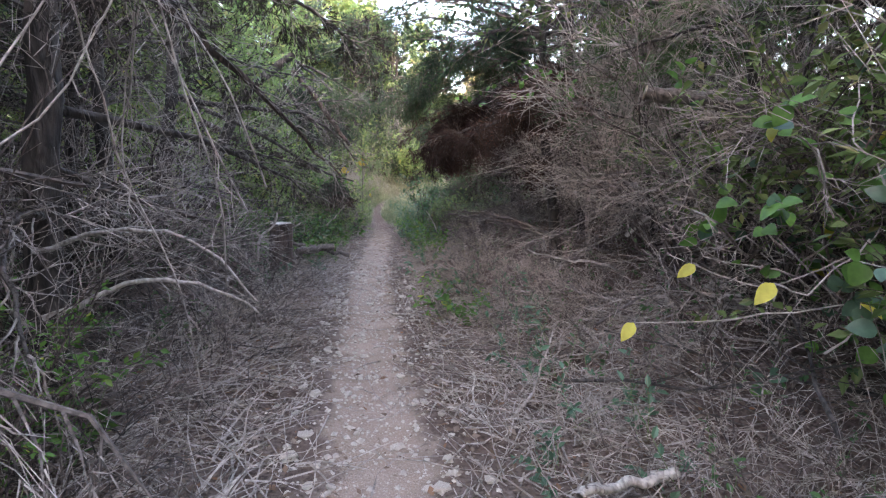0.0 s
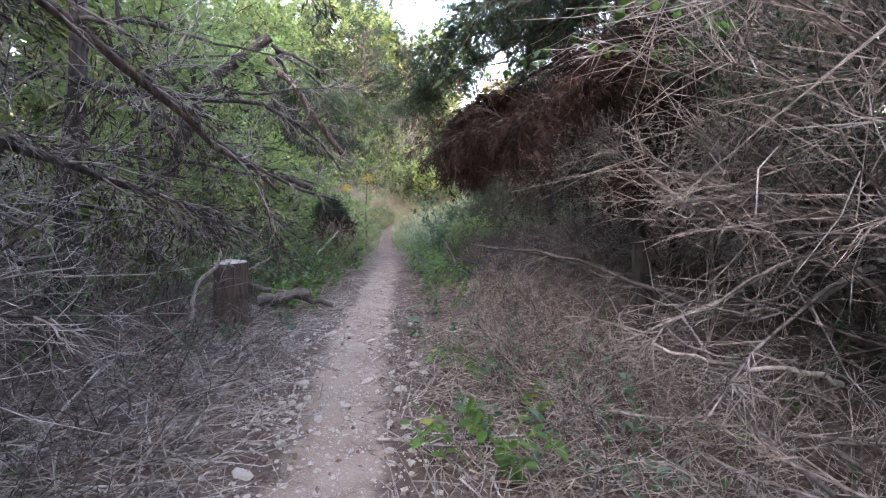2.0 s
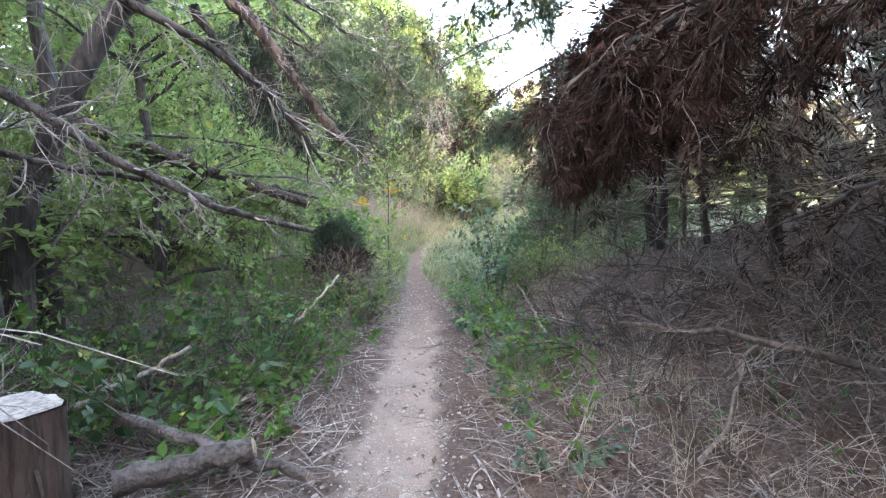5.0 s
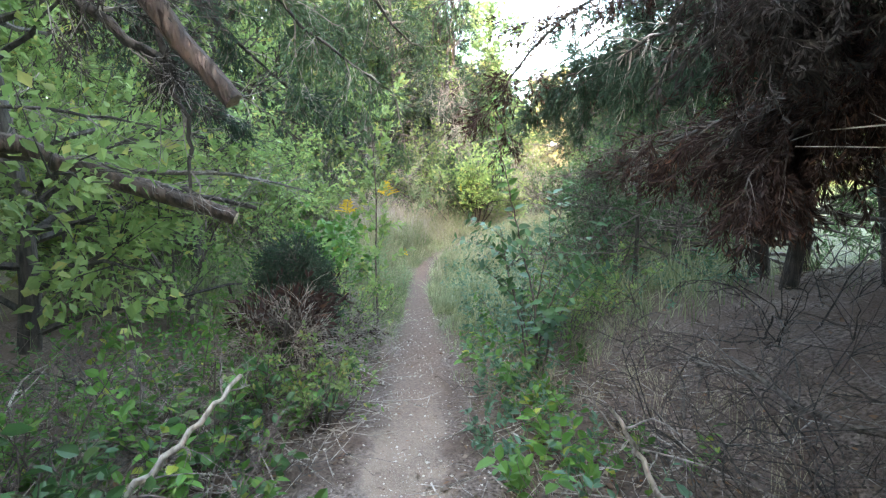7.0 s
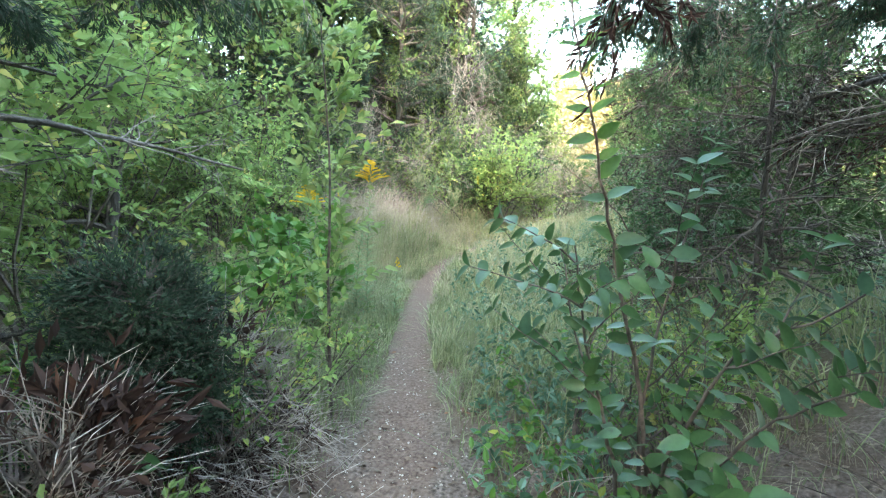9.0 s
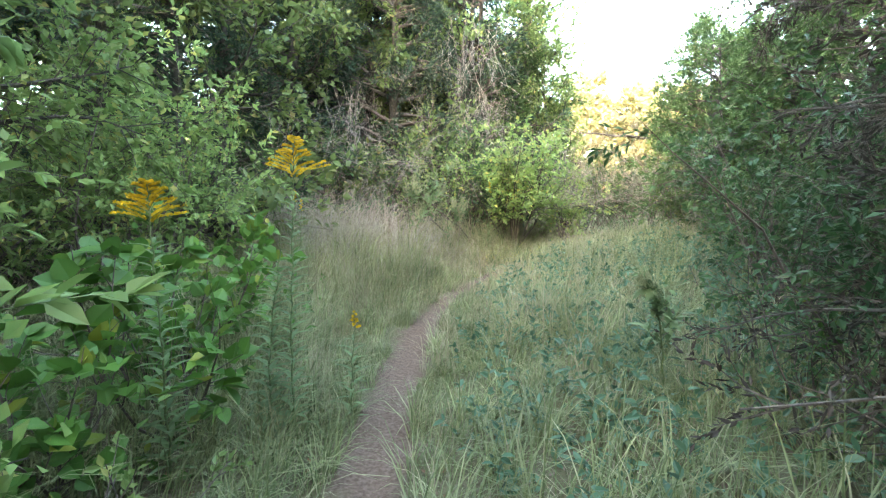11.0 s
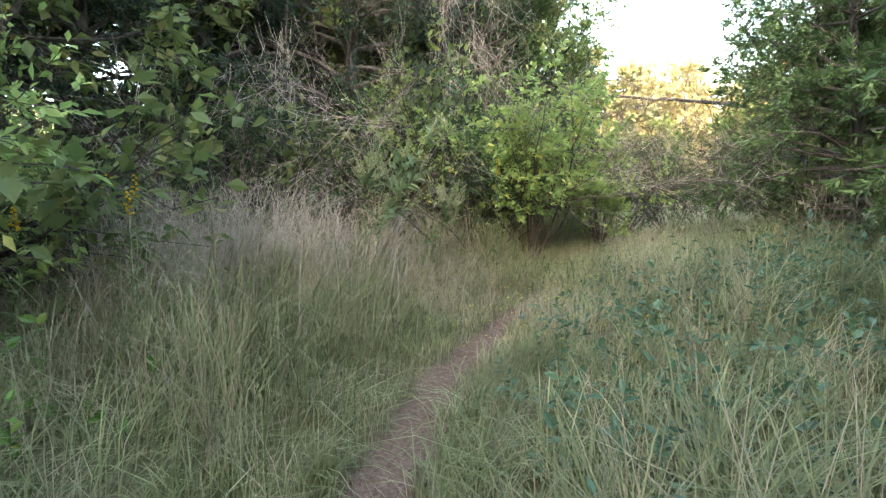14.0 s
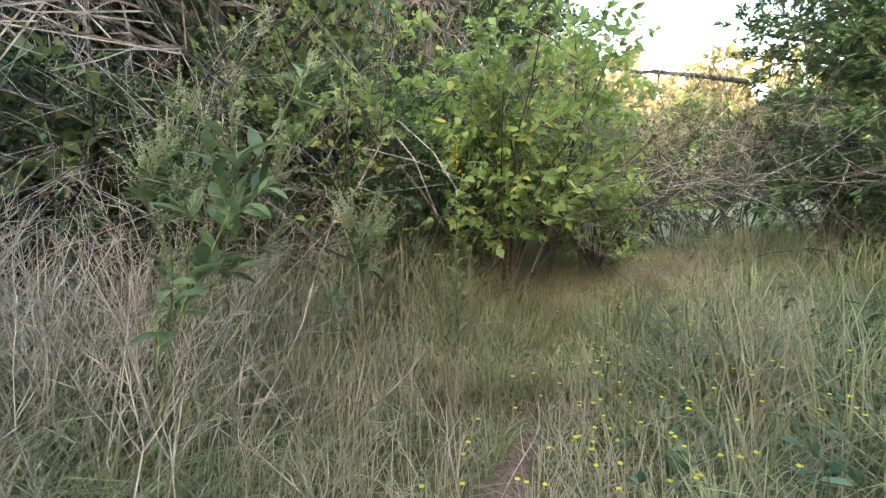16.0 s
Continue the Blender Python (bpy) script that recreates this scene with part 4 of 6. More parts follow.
# juniper with sawn limbs and one heavy dead limb
snag("juniper with sawn-off limbs beside the trail", (-4.4, 8.9), [(-4.3, 9.0, 1.2), (-3.7, 9.3, 2.6), (-2.9, 9.55, 3.3)], 0.13, [
    dict(points=[(-2.95, 9.55, 3.0), (-2.55, 9.58, 2.6), (-2.25, 9.66, 2.14), (-2.13, 9.7, 1.92), (-1.92, 9.75, 1.68)], r0=0.055, r1=0.04, bark=M_REDBARK, twigs=14, length=0.4, fine=6, needles=M_GREYNEEDLE, dens=5, cut=True),
    dict(points=[(-3.1, 9.55, 2.8), (-2.91, 9.9, 2.31), (-2.69, 10.01, 2.11), (-2.48, 10.12, 1.95)], r0=0.045, r1=0.02, twigs=20, length=0.5, fine=6, needles=M_GREYNEEDLE, dens=6),
    dict(points=[(-2.9, 9.8, 2.9), (-2.19, 10.32, 2.45), (-2.02, 10.42, 2.27), (-1.75, 10.53, 2.03), (-1.5, 10.74, 1.88)], r0=0.02, r1=0.005, twigs=16, length=0.5, fine=6, needles=M_JUNIPER, dens=8, droop=-0.12),
    dict(points=[(-2.5, 10.1, 2.1), (-2.42, 10.18, 1.6), (-2.42, 10.15, 1.35)], r0=0.016, r1=0.008, twigs=10, length=0.35, fine=4),
    dict(points=[(-2.9, 9.6, 3.2), (-2.4, 10.0, 3.0), (-1.9, 10.6, 2.7), (-1.5, 11.2, 2.3)], r0=0.03, r1=0.006, twigs=20, length=0.6, fine=7, needles=M_JUNIPER, dens=8, droop=-0.12),
    dict(points=[(-2.9, 9.8, 3.1), (-2.95, 11.0, 2.6), (-2.75, 11.8, 2.25), (-2.5, 12.2, 2.05)], r0=0.03, r1=0.006, twigs=34, length=0.45, fine=8, needles=M_JUNIPER_DEEP, dens=10, droop=-0.16),
    dict(points=[(-2.9, 9.8, 3.2), (-3.3, 10.9, 2.6), (-3.4, 11.6, 2.2), (-3.3, 12.0, 1.9)], r0=0.03, r1=0.006, twigs=34, length=0.45, fine=8, needles=M_JUNIPER_DEEP, dens=10, droop=-0.16),
    dict(points=[(-2.9, 9.7, 3.2), (-2.6, 11.2, 2.9), (-2.45, 12.2, 2.6), (-2.4, 12.9, 2.3)], r0=0.03, r1=0.006, twigs=30, length=0.45, fine=8, needles=M_JUNIPER, dens=9, droop=-0.16)], 203)
snag("dead juniper with a heavy broken limb sagging outward", (-5.0, 9.8), [(-5.0, 9.9, 1.0), (-4.95, 10.0, 2.2), (-5.0, 10.0, 3.2)], 0.12, [
    dict(points=[(-4.9, 10.0, 2.05), (-4.49, 10.44, 1.81), (-4.26, 10.76, 1.69), (-3.88, 10.99, 1.49), (-3.24, 11.24, 1.25), (-2.94, 11.37, 1.13)], r0=0.085, r1=0.055, bark=M_REDBARK, twigs=16, length=0.5, fine=5, cut=True),
    dict(points=[(-3.74, 11.15, 1.45), (-3.2, 11.36, 1.3), (-2.84, 11.5, 1.2)], r0=0.04, r1=0.015, twigs=10, length=0.4, fine=5),
    dict(points=[(-4.6, 10.4, 1.9), (-3.9, 10.9, 1.9), (-3.2, 11.3, 1.75)], r0=0.02, r1=0.006, twigs=14, length=0.5, fine=5)], 204)

# dead brown sprays hanging over the right of the trail
snag("dead juniper with rusty brown needles hanging over the trail", (2.0, 7.2), [(1.9, 7.2, 1.3), (1.7, 7.15, 2.2), (1.6, 7.1, 3.4)], 0.06, [
    dict(points=[(1.7, 7.1, 2.5), (1.06, 7.05, 2.2), (0.71, 6.98, 1.95), (0.27, 7.02, 1.82), (-0.15, 7.16, 1.7), (-0.4, 7.32, 1.55)], r0=0.04, r1=0.008, twigs=46, length=0.55, fine=9, needles=M_DEADNEEDLE, dens=8, droop=-0.17, wood=M_DARKTWIG),
    dict(points=[(1.65, 7.1, 2.6), (1.3, 6.4, 2.3), (0.9, 5.9, 2.0), (0.45, 5.6, 1.75), (0.2, 5.5, 1.6)], r0=0.03, r1=0.008, twigs=40, length=0.4, fine=9, needles=M_RUSTNEEDLE, dens=8, droop=-0.17, wood=M_DARKTWIG),
    dict(points=[(1.6, 7.1, 3.0), (1.0, 7.3, 2.9), (0.3, 7.6, 2.6), (-0.3, 7.8, 2.35), (-0.75, 7.9, 2.25)], r0=0.03, r1=0.006, twigs=46, length=0.45, fine=8, needles=M_JUNIPER, dens=8, droop=-0.12, wood=M_DARKTWIG),
    dict(points=[(1.6, 7.1, 3.2), (0.6, 7.2, 3.5), (-0.4, 7.4, 3.6), (-1.4, 7.6, 3.3)], r0=0.03, r1=0.006, twigs=34, length=0.6, fine=8, needles=M_JUNIPER, dens=6, droop=-0.11, wood=M_DARKTWIG),
    dict(points=[(1.6, 7.2, 2.7), (0.9, 7.6, 2.5), (0.3, 7.8, 2.2), (-0.05, 7.9, 1.9), (-0.15, 7.9, 1.6)], r0=0.03, r1=0.008, twigs=64, length=0.45, fine=10, needles=M_DEADNEEDLE, dens=12, droop=-0.22, wood=M_DARKTWIG, lo=0.5),
    dict(points=[(1.7, 7.1, 2.7), (1.4, 6.5, 2.45), (1.05, 6.15, 2.2), (0.75, 5.95, 2.0)], r0=0.03, r1=0.006, twigs=54, length=0.5, fine=9, needles=M_RUSTNEEDLE, dens=11, droop=-0.2, wood=M_DARKTWIG, lo=0.3),
    dict(points=[(1.75, 7.1, 2.5), (1.65, 6.6, 2.3), (1.45, 6.1, 2.05)], r0=0.03, r1=0.006, twigs=44, length=0.5, fine=9, needles=M_RUSTNEEDLE, dens=10, droop=-0.2, wood=M_DARKTWIG, lo=0.3),
    dict(points=[(1.6, 7.1, 3.1), (0.9, 7.8, 3.3), (0.2, 8.5, 3.2), (-0.5, 9.1, 2.9)], r0=0.03, r1=0.006, twigs=52, length=0.6, fine=9, needles=M_JUNIPER, dens=10, droop=-0.12, wood=M_DARKTWIG),
    dict(points=[(1.6, 7.1, 3.1), (0.8, 7.2, 3.1), (0.1, 7.4, 2.95), (-0.4, 7.6, 2.6)], r0=0.03, r1=0.006, twigs=52, length=0.55, fine=9, needles=M_JUNIPER_DEEP, dens=10, droop=-0.12, wood=M_DARKTWIG),
    dict(points=[(1.6, 7.1, 3.2), (1.0, 8.6, 3.5), (0.3, 9.8, 3.4), (-0.3, 10.6, 3.0)], r0=0.03, r1=0.006, twigs=52, length=0.6, fine=9, needles=M_JUNIPER, dens=10, droop=-0.12, wood=M_DARKTWIG),
    dict(points=[(1.9, 7.2, 1.6), (1.5, 7.4, 1.5), (1.0, 7.6, 1.35), (0.6, 7.8, 1.1)], r0=0.03, r1=0.008, twigs=24, length=0.5, fine=6, needles=M_DEADNEEDLE, dens=3, droop=-0.06, wood=M_DARKTWIG),
    dict(points=[(1.8, 7.1, 1.8), (1.5, 6.6, 1.6), (1.25, 6.2, 1.3)], r0=0.025, r1=0.006, twigs=22, length=0.45, fine=7, needles=M_DEADNEEDLE, dens=6, droop=-0.1, wood=M_DARKTWIG)], 205)
over = [dict(points=[(1.6, 10.2, 3.0), (1.3, 11.0, 2.9), e], r0=0.028, r1=0.006, twigs=46, length=0.5, fine=9, needles=nd, dens=10, droop=-0.14, wood=M_DARKTWIG, lo=0.3) for e, nd in (((0.5, 11.7, 2.45), M_JUNIPER_DEEP), ((1.2, 12.0, 2.2), M_DEADNEEDLE), ((0.1, 11.5, 2.65), M_JUNIPER_DEEP), ((1.7, 11.8, 2.3), M_JUNIPER_DEEP), ((0.9, 11.3, 2.0), M_DEADNEEDLE))]
hung = np.random.default_rng(733)
curtain = []
for k in range(9):
    x1, y1, z1 = hung.uniform(-0.35, 1.5), hung.uniform(9.6, 11.0), hung.uniform(1.5, 2.5)
    curtain.append(dict(points=[(1.6, 10.2, 2.5 + 0.08 * k), (0.5 * (1.6 + x1), 0.5 * (10.2 + y1), 0.5 * (2.9 + z1)), (x1, y1, z1)], r0=0.025, r1=0.006, twigs=40, length=0.5, fine=8, needles=M_DEADNEEDLE if k % 3 else M_JUNIPER_DEEP, dens=9, droop=-0.2, wood=M_DARKTWIG if k % 2 else M_TWIG, lo=0.3))
snag("dead juniper with dark brown sprays above the bank", (1.9, 10.2), [(1.8, 10.2, 1.4), (1.6, 10.2, 2.4), (1.5, 10.2, 3.4)], 0.06, [
    dict(points=[(1.65, 10.15, 2.3), (1.12, 10.11, 2.1), (0.71, 10.13, 1.9), (0.35, 10.26, 1.72), (-0.1, 10.47, 1.55)], r0=0.035, r1=0.008, twigs=46, length=0.55, fine=9, needles=M_DEADNEEDLE, dens=8, droop=-0.17, wood=M_DARKTWIG),
    dict(points=[(1.6, 10.2, 2.5), (0.95, 10.0, 2.2), (0.45, 9.85, 1.85), (0.12, 9.8, 1.5)], r0=0.03, r1=0.008, twigs=54, length=0.5, fine=10, needles=M_DEADNEEDLE, dens=11, droop=-0.22, wood=M_DARKTWIG, lo=0.4),
    dict(points=[(1.6, 10.2, 2.7), (0.9, 9.8, 2.5), (0.3, 9.6, 2.25), (-0.15, 9.6, 1.95)], r0=0.03, r1=0.008, twigs=50, length=0.5, fine=9, needles=M_GREYNEEDLE, dens=9, droop=-0.2, wood=M_DARKTWIG, lo=0.3),
    dict(points=[(1.55, 10.2, 2.9), (1.0, 10.5, 2.8), (0.3, 10.8, 2.65), (-0.37, 10.99, 2.5), (-0.77, 11.09, 2.2), (-0.95, 11.21, 1.85)], r0=0.03, r1=0.006, twigs=30, length=0.4, fine=8, needles=M_DEADNEEDLE, dens=8, droop=-0.14, wood=M_DARKTWIG),
    dict(points=[(1.55, 10.2, 3.0), (1.3, 9.6, 2.8), (0.9, 9.1, 2.5), (0.5, 8.8, 2.2)], r0=0.03, r1=0.006, twigs=34, length=0.5, fine=9, needles=M_GREYNEEDLE, dens=7, droop=-0.1, wood=M_DARKTWIG),
    dict(points=[(1.6, 10.2, 2.6), (1.5, 9.7, 2.2), (1.2, 9.3, 1.8), (1.0, 9.1, 1.5)], r0=0.03, r1=0.006, twigs=32, length=0.5, fine=8, needles=M_DEADNEEDLE, dens=6, droop=-0.1, wood=M_DARKTWIG),
    dict(points=[(1.6, 10.2, 2.6), (0.8, 10.9, 2.4), (0.1, 11.1, 2.2), (-0.5, 11.2, 2.05)], r0=0.03, r1=0.006, twigs=64, length=0.55, fine=8, needles=M_JUNIPER_DEEP, dens=10, droop=-0.15, wood=M_DARKTWIG),
    dict(points=[(1.5, 10.2, 3.2), (0.6, 10.8, 3.3), (-0.4, 11.3, 3.1), (-1.4, 11.8, 2.75)], r0=0.03, r1=0.006, twigs=34, length=0.6, fine=8, needles=M_JUNIPER, dens=6, droop=-0.11, wood=M_DARKTWIG),
    dict(points=[(1.5, 10.2, 3.3), (0.4, 10.2, 4.0), (-0.8, 10.4, 4.3), (-2.0, 10.8, 4.2)], r0=0.03, r1=0.006, twigs=34, length=0.6, fine=8, needles=M_JUNIPER, dens=6, droop=-0.11, wood=M_DARKTWIG),
    dict(points=[(1.5, 10.2, 3.3), (0.6, 9.6, 3.9), (-0.4, 9.2, 3.9), (-1.2, 9.0, 3.6)], r0=0.03, r1=0.006, twigs=34, length=0.6, fine=8, needles=M_JUNIPER, dens=6, droop=-0.11, wood=M_DARKTWIG),
    dict(points=[(1.8, 10.3, 1.5), (1.4, 10.9, 1.4), (0.9, 11.4, 1.2)], r0=0.025, r1=0.006, twigs=22, length=0.5, fine=6, droop=-0.04, wood=M_DARKTWIG)] + curtain + over, 206)
snag("juniper with grey-green sprays over the bank", (1.9, 13.6), [(1.8, 13.6, 1.4), (1.6, 13.7, 2.6), (1.5, 13.8, 3.8)], 0.11, [
    dict(points=[(1.6, 13.7, 2.7), (1.0, 13.7, 2.5), (0.4, 13.9, 2.35), (-0.3, 14.2, 2.1)], r0=0.035, r1=0.006, twigs=30, length=0.6, fine=8, needles=M_JUNIPER, dens=7, droop=-0.05, wood=M_DARKTWIG),
    dict(points=[(1.65, 13.7, 2.1), (1.2, 14.2, 2.0), (0.8, 14.9, 1.8), (0.5, 15.6, 1.7)], r0=0.03, r1=0.006, twigs=30, length=0.6, fine=8, needles=M_GREYNEEDLE, dens=5, droop=-0.05, wood=M_DARKTWIG),
    dict(points=[(1.6, 13.7, 3.2), (1.1, 14.6, 3.0), (0.6, 15.8, 2.8), (0.2, 16.8, 2.55)], r0=0.03, r1=0.006, twigs=30, length=0.6, fine=8, needles=M_GREYNEEDLE, dens=5, droop=-0.09, wood=M_DARKTWIG),
    dict(points=[(1.6, 13.6, 2.7), (0.8, 13.2, 2.5), (0.0, 13.0, 2.35), (-0.75, 12.9, 2.15)], r0=0.03, r1=0.006, twigs=64, length=0.55, fine=8, needles=M_JUNIPER_DEEP, dens=10, droop=-0.15, wood=M_DARKTWIG),
    dict(points=[(1.6, 13.7, 2.9), (1.2, 13.2, 2.9), (0.7, 12.9, 2.7), (0.2, 12.8, 2.4)], r0=0.03, r1=0.006, twigs=34, length=0.6, fine=8, needles=M_JUNIPER, dens=7, droop=-0.05, wood=M_DARKTWIG),
    dict(points=[(1.55, 13.8, 3.5), (0.9, 14.0, 3.5), (0.2, 14.4, 3.2), (-0.5, 14.9, 2.9)], r0=0.03, r1=0.006, twigs=34, length=0.7, fine=8, needles=M_JUNIPER, dens=7, droop=-0.08, wood=M_DARKTWIG),
    dict(points=[(1.7, 13.6, 1.6), (1.3, 13.2, 1.5), (0.9, 12.8, 1.3)], r0=0.03, r1=0.006, twigs=26, length=0.5, fine=8, needles=M_JUNIPER, dens=5, droop=-0.05, wood=M_DARKTWIG)], 207)

# dead tree on the right bank and the sawn log that juts from the vines
snag("bare dead tree with crooked grey limbs on the bank", (2.24, 4.81), [(2.26, 4.87, 0.68), (2.3, 4.9, 1.4), (2.5, 5.0, 2.3)], 0.05, [
    dict(points=[(2.26, 4.87, 0.65), (2.16, 5.1, 0.88), (1.92, 5.3, 0.95), (1.54, 5.5, 1.08)], r0=0.028, r1=0.012, twigs=16, length=0.5, fine=5),
    dict(points=[(1.92, 5.26, 0.66), (2.16, 5.11, 0.95), (2.57, 4.96, 1.22)], r0=0.025, r1=0.012, bark=M_PALEWOOD, twigs=14, length=0.5, fine=5),
    dict(points=[(2.26, 4.87, 0.68), (2.4, 4.74, 1.16), (2.5, 4.6, 1.7)], r0=0.025, r1=0.012, bark=M_PALEWOOD, twigs=16, length=0.5, fine=5),
    dict(points=[(2.3, 4.9, 1.4), (1.8, 5.0, 1.8), (1.3, 5.2, 1.95)], r0=0.02, r1=0.006, twigs=24, length=0.55, fine=7, needles=M_JUNIPER, dens=4)], 208, "dead_tree", M_DEADWOOD)
snag("juniper wrapped in vines with a sawn limb", (3.1, 3.6), [(3.0, 3.6, 1.2), (2.9, 3.6, 2.2), (3.0, 3.7, 3.4)], 0.1, [
    dict(points=[(2.9, 3.62, 1.65), (2.61, 3.67, 1.7), (2.0, 3.77, 1.8), (1.43, 3.81, 1.86)], r0=0.062, r1=0.05, bark=M_DEADWOOD, twigs=4, length=0.4, fine=4, cut=True),
    dict(points=[(2.9, 3.6, 2.4), (2.3, 3.7, 2.4), (1.7, 4.0, 2.3), (1.2, 4.4, 2.2)], r0=0.03, r1=0.006, twigs=28, length=0.5, fine=8, needles=M_JUNIPER_LIGHT, dens=7, droop=-0.03),
    dict(points=[(2.9, 3.6, 2.8), (2.4, 3.2, 2.7), (1.9, 3.0, 2.5)], r0=0.03, r1=0.006, twigs=28, length=0.5, fine=8, needles=M_JUNIPER_LIGHT, dens=7, droop=-0.03),
    dict(points=[(3.0, 3.6, 1.0), (2.3, 4.1, 1.3), (1.6, 4.4, 1.55)], r0=0.03, r1=0.006, twigs=24, length=0.5, fine=7, needles=M_JUNIPER_LIGHT, dens=3)], 209)


def fallen(label, points, r0, r1, seed, bark=M_DEADWOOD, twigs=10, length=0.4, fine=3, name="fallen_branch", cut=False):
    rng = np.random.default_rng(seed)
    foot = np.asarray(points[-1], float)
    t = thing(name, label, "branch", at=Matrix.Translation(Vector(foot)))
    limb_parts(rng, t, foot, points[::-1] if not cut else points, r0, r1, bark, twigs, length, fine, cut=cut, droop=-0.01, lo=0.1)
    return t


fallen("long dark fallen branch lying down the bank", [(0.03, 8.18, 0.55), (0.58, 8.14, 0.52), (1.1, 7.88, 0.42), (1.39, 7.7, 0.36), (1.9, 7.45, 0.35)], 0.04, 0.012, 301, twigs=14)
fallen("dark fallen branch lying on bare litter", [(0.38, 10.71, 0.4), (0.62, 10.31, 0.24), (0.91, 10.15, 0.26), (1.31, 9.99, 0.3)], 0.03, 0.012, 302, twigs=8)
fallen("thin dead branch arching above the undergrowth", [(0.24, 6.22, 0.78), (0.77, 6.13, 0.74), (1.4, 5.92, 0.5), (2.0, 5.72, 0.40)], 0.022, 0.008, 303, twigs=10)
fallen("crooked grey branch propped in the brush", [(0.81, 4.6, 0.6), (1.12, 4.6, 0.51), (1.46, 4.61, 0.5), (1.79, 4.85, 0.35)], 0.016, 0.006, 304, M_PALEWOOD, 8)
fallen("pale bare branch lying beside the path", [(-0.35, 6.66, -0.1), (-0.2, 6.78, -0.06), (0.13, 6.91, -0.1), (0.5, 6.95, -0.2)], 0.014, 0.006, 305, M_PALEWOOD, 8)
fallen("broken grey stick lying in the litter", [(0.62, 1.95, 0.12), (0.85, 2.15, 0.02), (1.15, 2.3, 0.0)], 0.024, 0.018, 306, M_PALEWOOD, 2)
fallen("forked pale stick standing out of the weeds", [(-0.42, 9.95, 0.42), (-0.30, 10.05, 0.2), (-0.15, 10.0, -0.05)], 0.016, 0.008, 307, M_PALEWOOD, 3)
fallen("broken pale limb lying among low herbs", [(-2.45, 8.3, 0.32), (-2.8, 8.2, 0.12), (-3.3, 8.0, -0.1)], 0.025, 0.012, 308, M_PALEWOOD, 5)
fallen("weathered dead branch in the hollow under the juniper", [(-2.05, 9.9, 0.5), (-2.25, 9.7, 0.25), (-2.5, 9.5, -0.05)], 0.02, 0.01, 309, M_PALEWOOD, 6)
fallen("bare grey limb fallen across the hedge gap", [(-0.87, 25.27, 3.05), (0.14, 25.61, 2.98), (1.31, 25.87, 2.92), (2.4, 26.0, 2.75)], 0.045, 0.02, 310, M_DEADWOOD, 18, 0.7, 4)
fallen("pale curved dead branch sticking out of the brush", [(-1.02, 3.05, 0.5), (-1.16, 3.0, 0.74), (-1.34, 2.95, 0.9), (-1.7, 2.9, 0.95), (-2.2, 2.9, 0.8)], 0.016, 0.006, 321, M_PALEWOOD, 8, 0.3, 3)
fallen("pale forked dead branch lying low in the brush", [(-1.04, 3.1, 0.42), (-1.3, 2.98, 0.62), (-1.6, 2.9, 0.66), (-2.1, 2.8, 0.45)], 0.02, 0.007, 322, M_PALEWOOD, 9, 0.3, 3)
fallen("dead limb reaching over the dark juniper bush", [(-3.27, 13.6, 1.33), (-3.51, 13.06, 1.44), (-3.48, 12.46, 1.48), (-3.51, 12.05, 1.53), (-3.9, 11.2, 1.5), (-4.6, 10.4, 1.7)], 0.035, 0.008, 311, M_DEADWOOD, 22, 0.5, 6)


# ------------------------------------------------------------ stump and its logs
def build_stump():
    rng = np.random.default_rng(401)
    at = ground_point(-2.42, 7.18)
    t = thing("tree_stump", "sawn juniper stump with shredding red-brown bark", "stump", at=Matrix.Translation(Vector(at)))
    sides, rows = 22, 9
    top = 0.44 - at[2]
    g = Geo()
    ang = np.arange(sides) * 2 * np.pi / sides
    flute = 1 + 0.10 * np.sin(3 * ang + 0.5) + 0.06 * np.sin(7 * ang) + rng.normal(0, 0.025, sides)
    v = []
    for i in range(rows):
        u = i / (rows - 1)
        r = (0.155 + 0.06 * (1 - u) ** 4) * flute * (1 + rng.normal(0, 0.015, sides))
        v.append(np.stack([r * np.cos(ang) + 0.03 * u, r * np.sin(ang), np.full(sides, -0.08 + u * (top + 0.08))], 1))
    v = np.array(v)
    q = [[i * sides + s, i * sides + (s + 1) % sides, (i + 1) * sides + (s + 1) % sides, (i + 1) * sides + s] for i in range(rows - 1) for s in range(sides)]
    g.add(v, quad=q)
    body = part("bark", g, M_REDBARK, t, smooth=True)
    rim = v[-1] * [0.95, 0.95, 1] + [0, 0, 0.004]
    rim2 = (v[-1] - v[-1].mean(0)) * 0.9 + v[-1].mean(0) + [0, 0, 0.012]
    g = Geo().add(np.concatenate([rim, rim2, [rim2.mean(0)]]), tri=[[sides + s, sides + (s + 1) % sides, 2 * sides] for s in range(sides)], quad=[[s, (s + 1) % sides, sides + (s + 1) % sides, sides + s] for s in range(sides)])
    part("cut_face", g, M_PALEWOOD, t, "grey weathered sawn face")
    strips = []
    for k in range(16):
        a = rng.uniform(0, 2 * np.pi)
        z = rng.uniform(0.1, top - 0.02)
        strips.append([[0.168 * np.cos(a), 0.168 * np.sin(a), z], [0.176 * np.cos(a + 0.05), 0.176 * np.sin(a + 0.05), z - 0.12], [0.19 * np.cos(a + 0.1), 0.19 * np.sin(a + 0.1), z - 0.25]])
    part("bark_strip", Geo().tubes(np.array(strips), taper(16, 3, 0.008, 0.004), 3, False), M_DEADWOOD, t, kind="stuff")
    return t


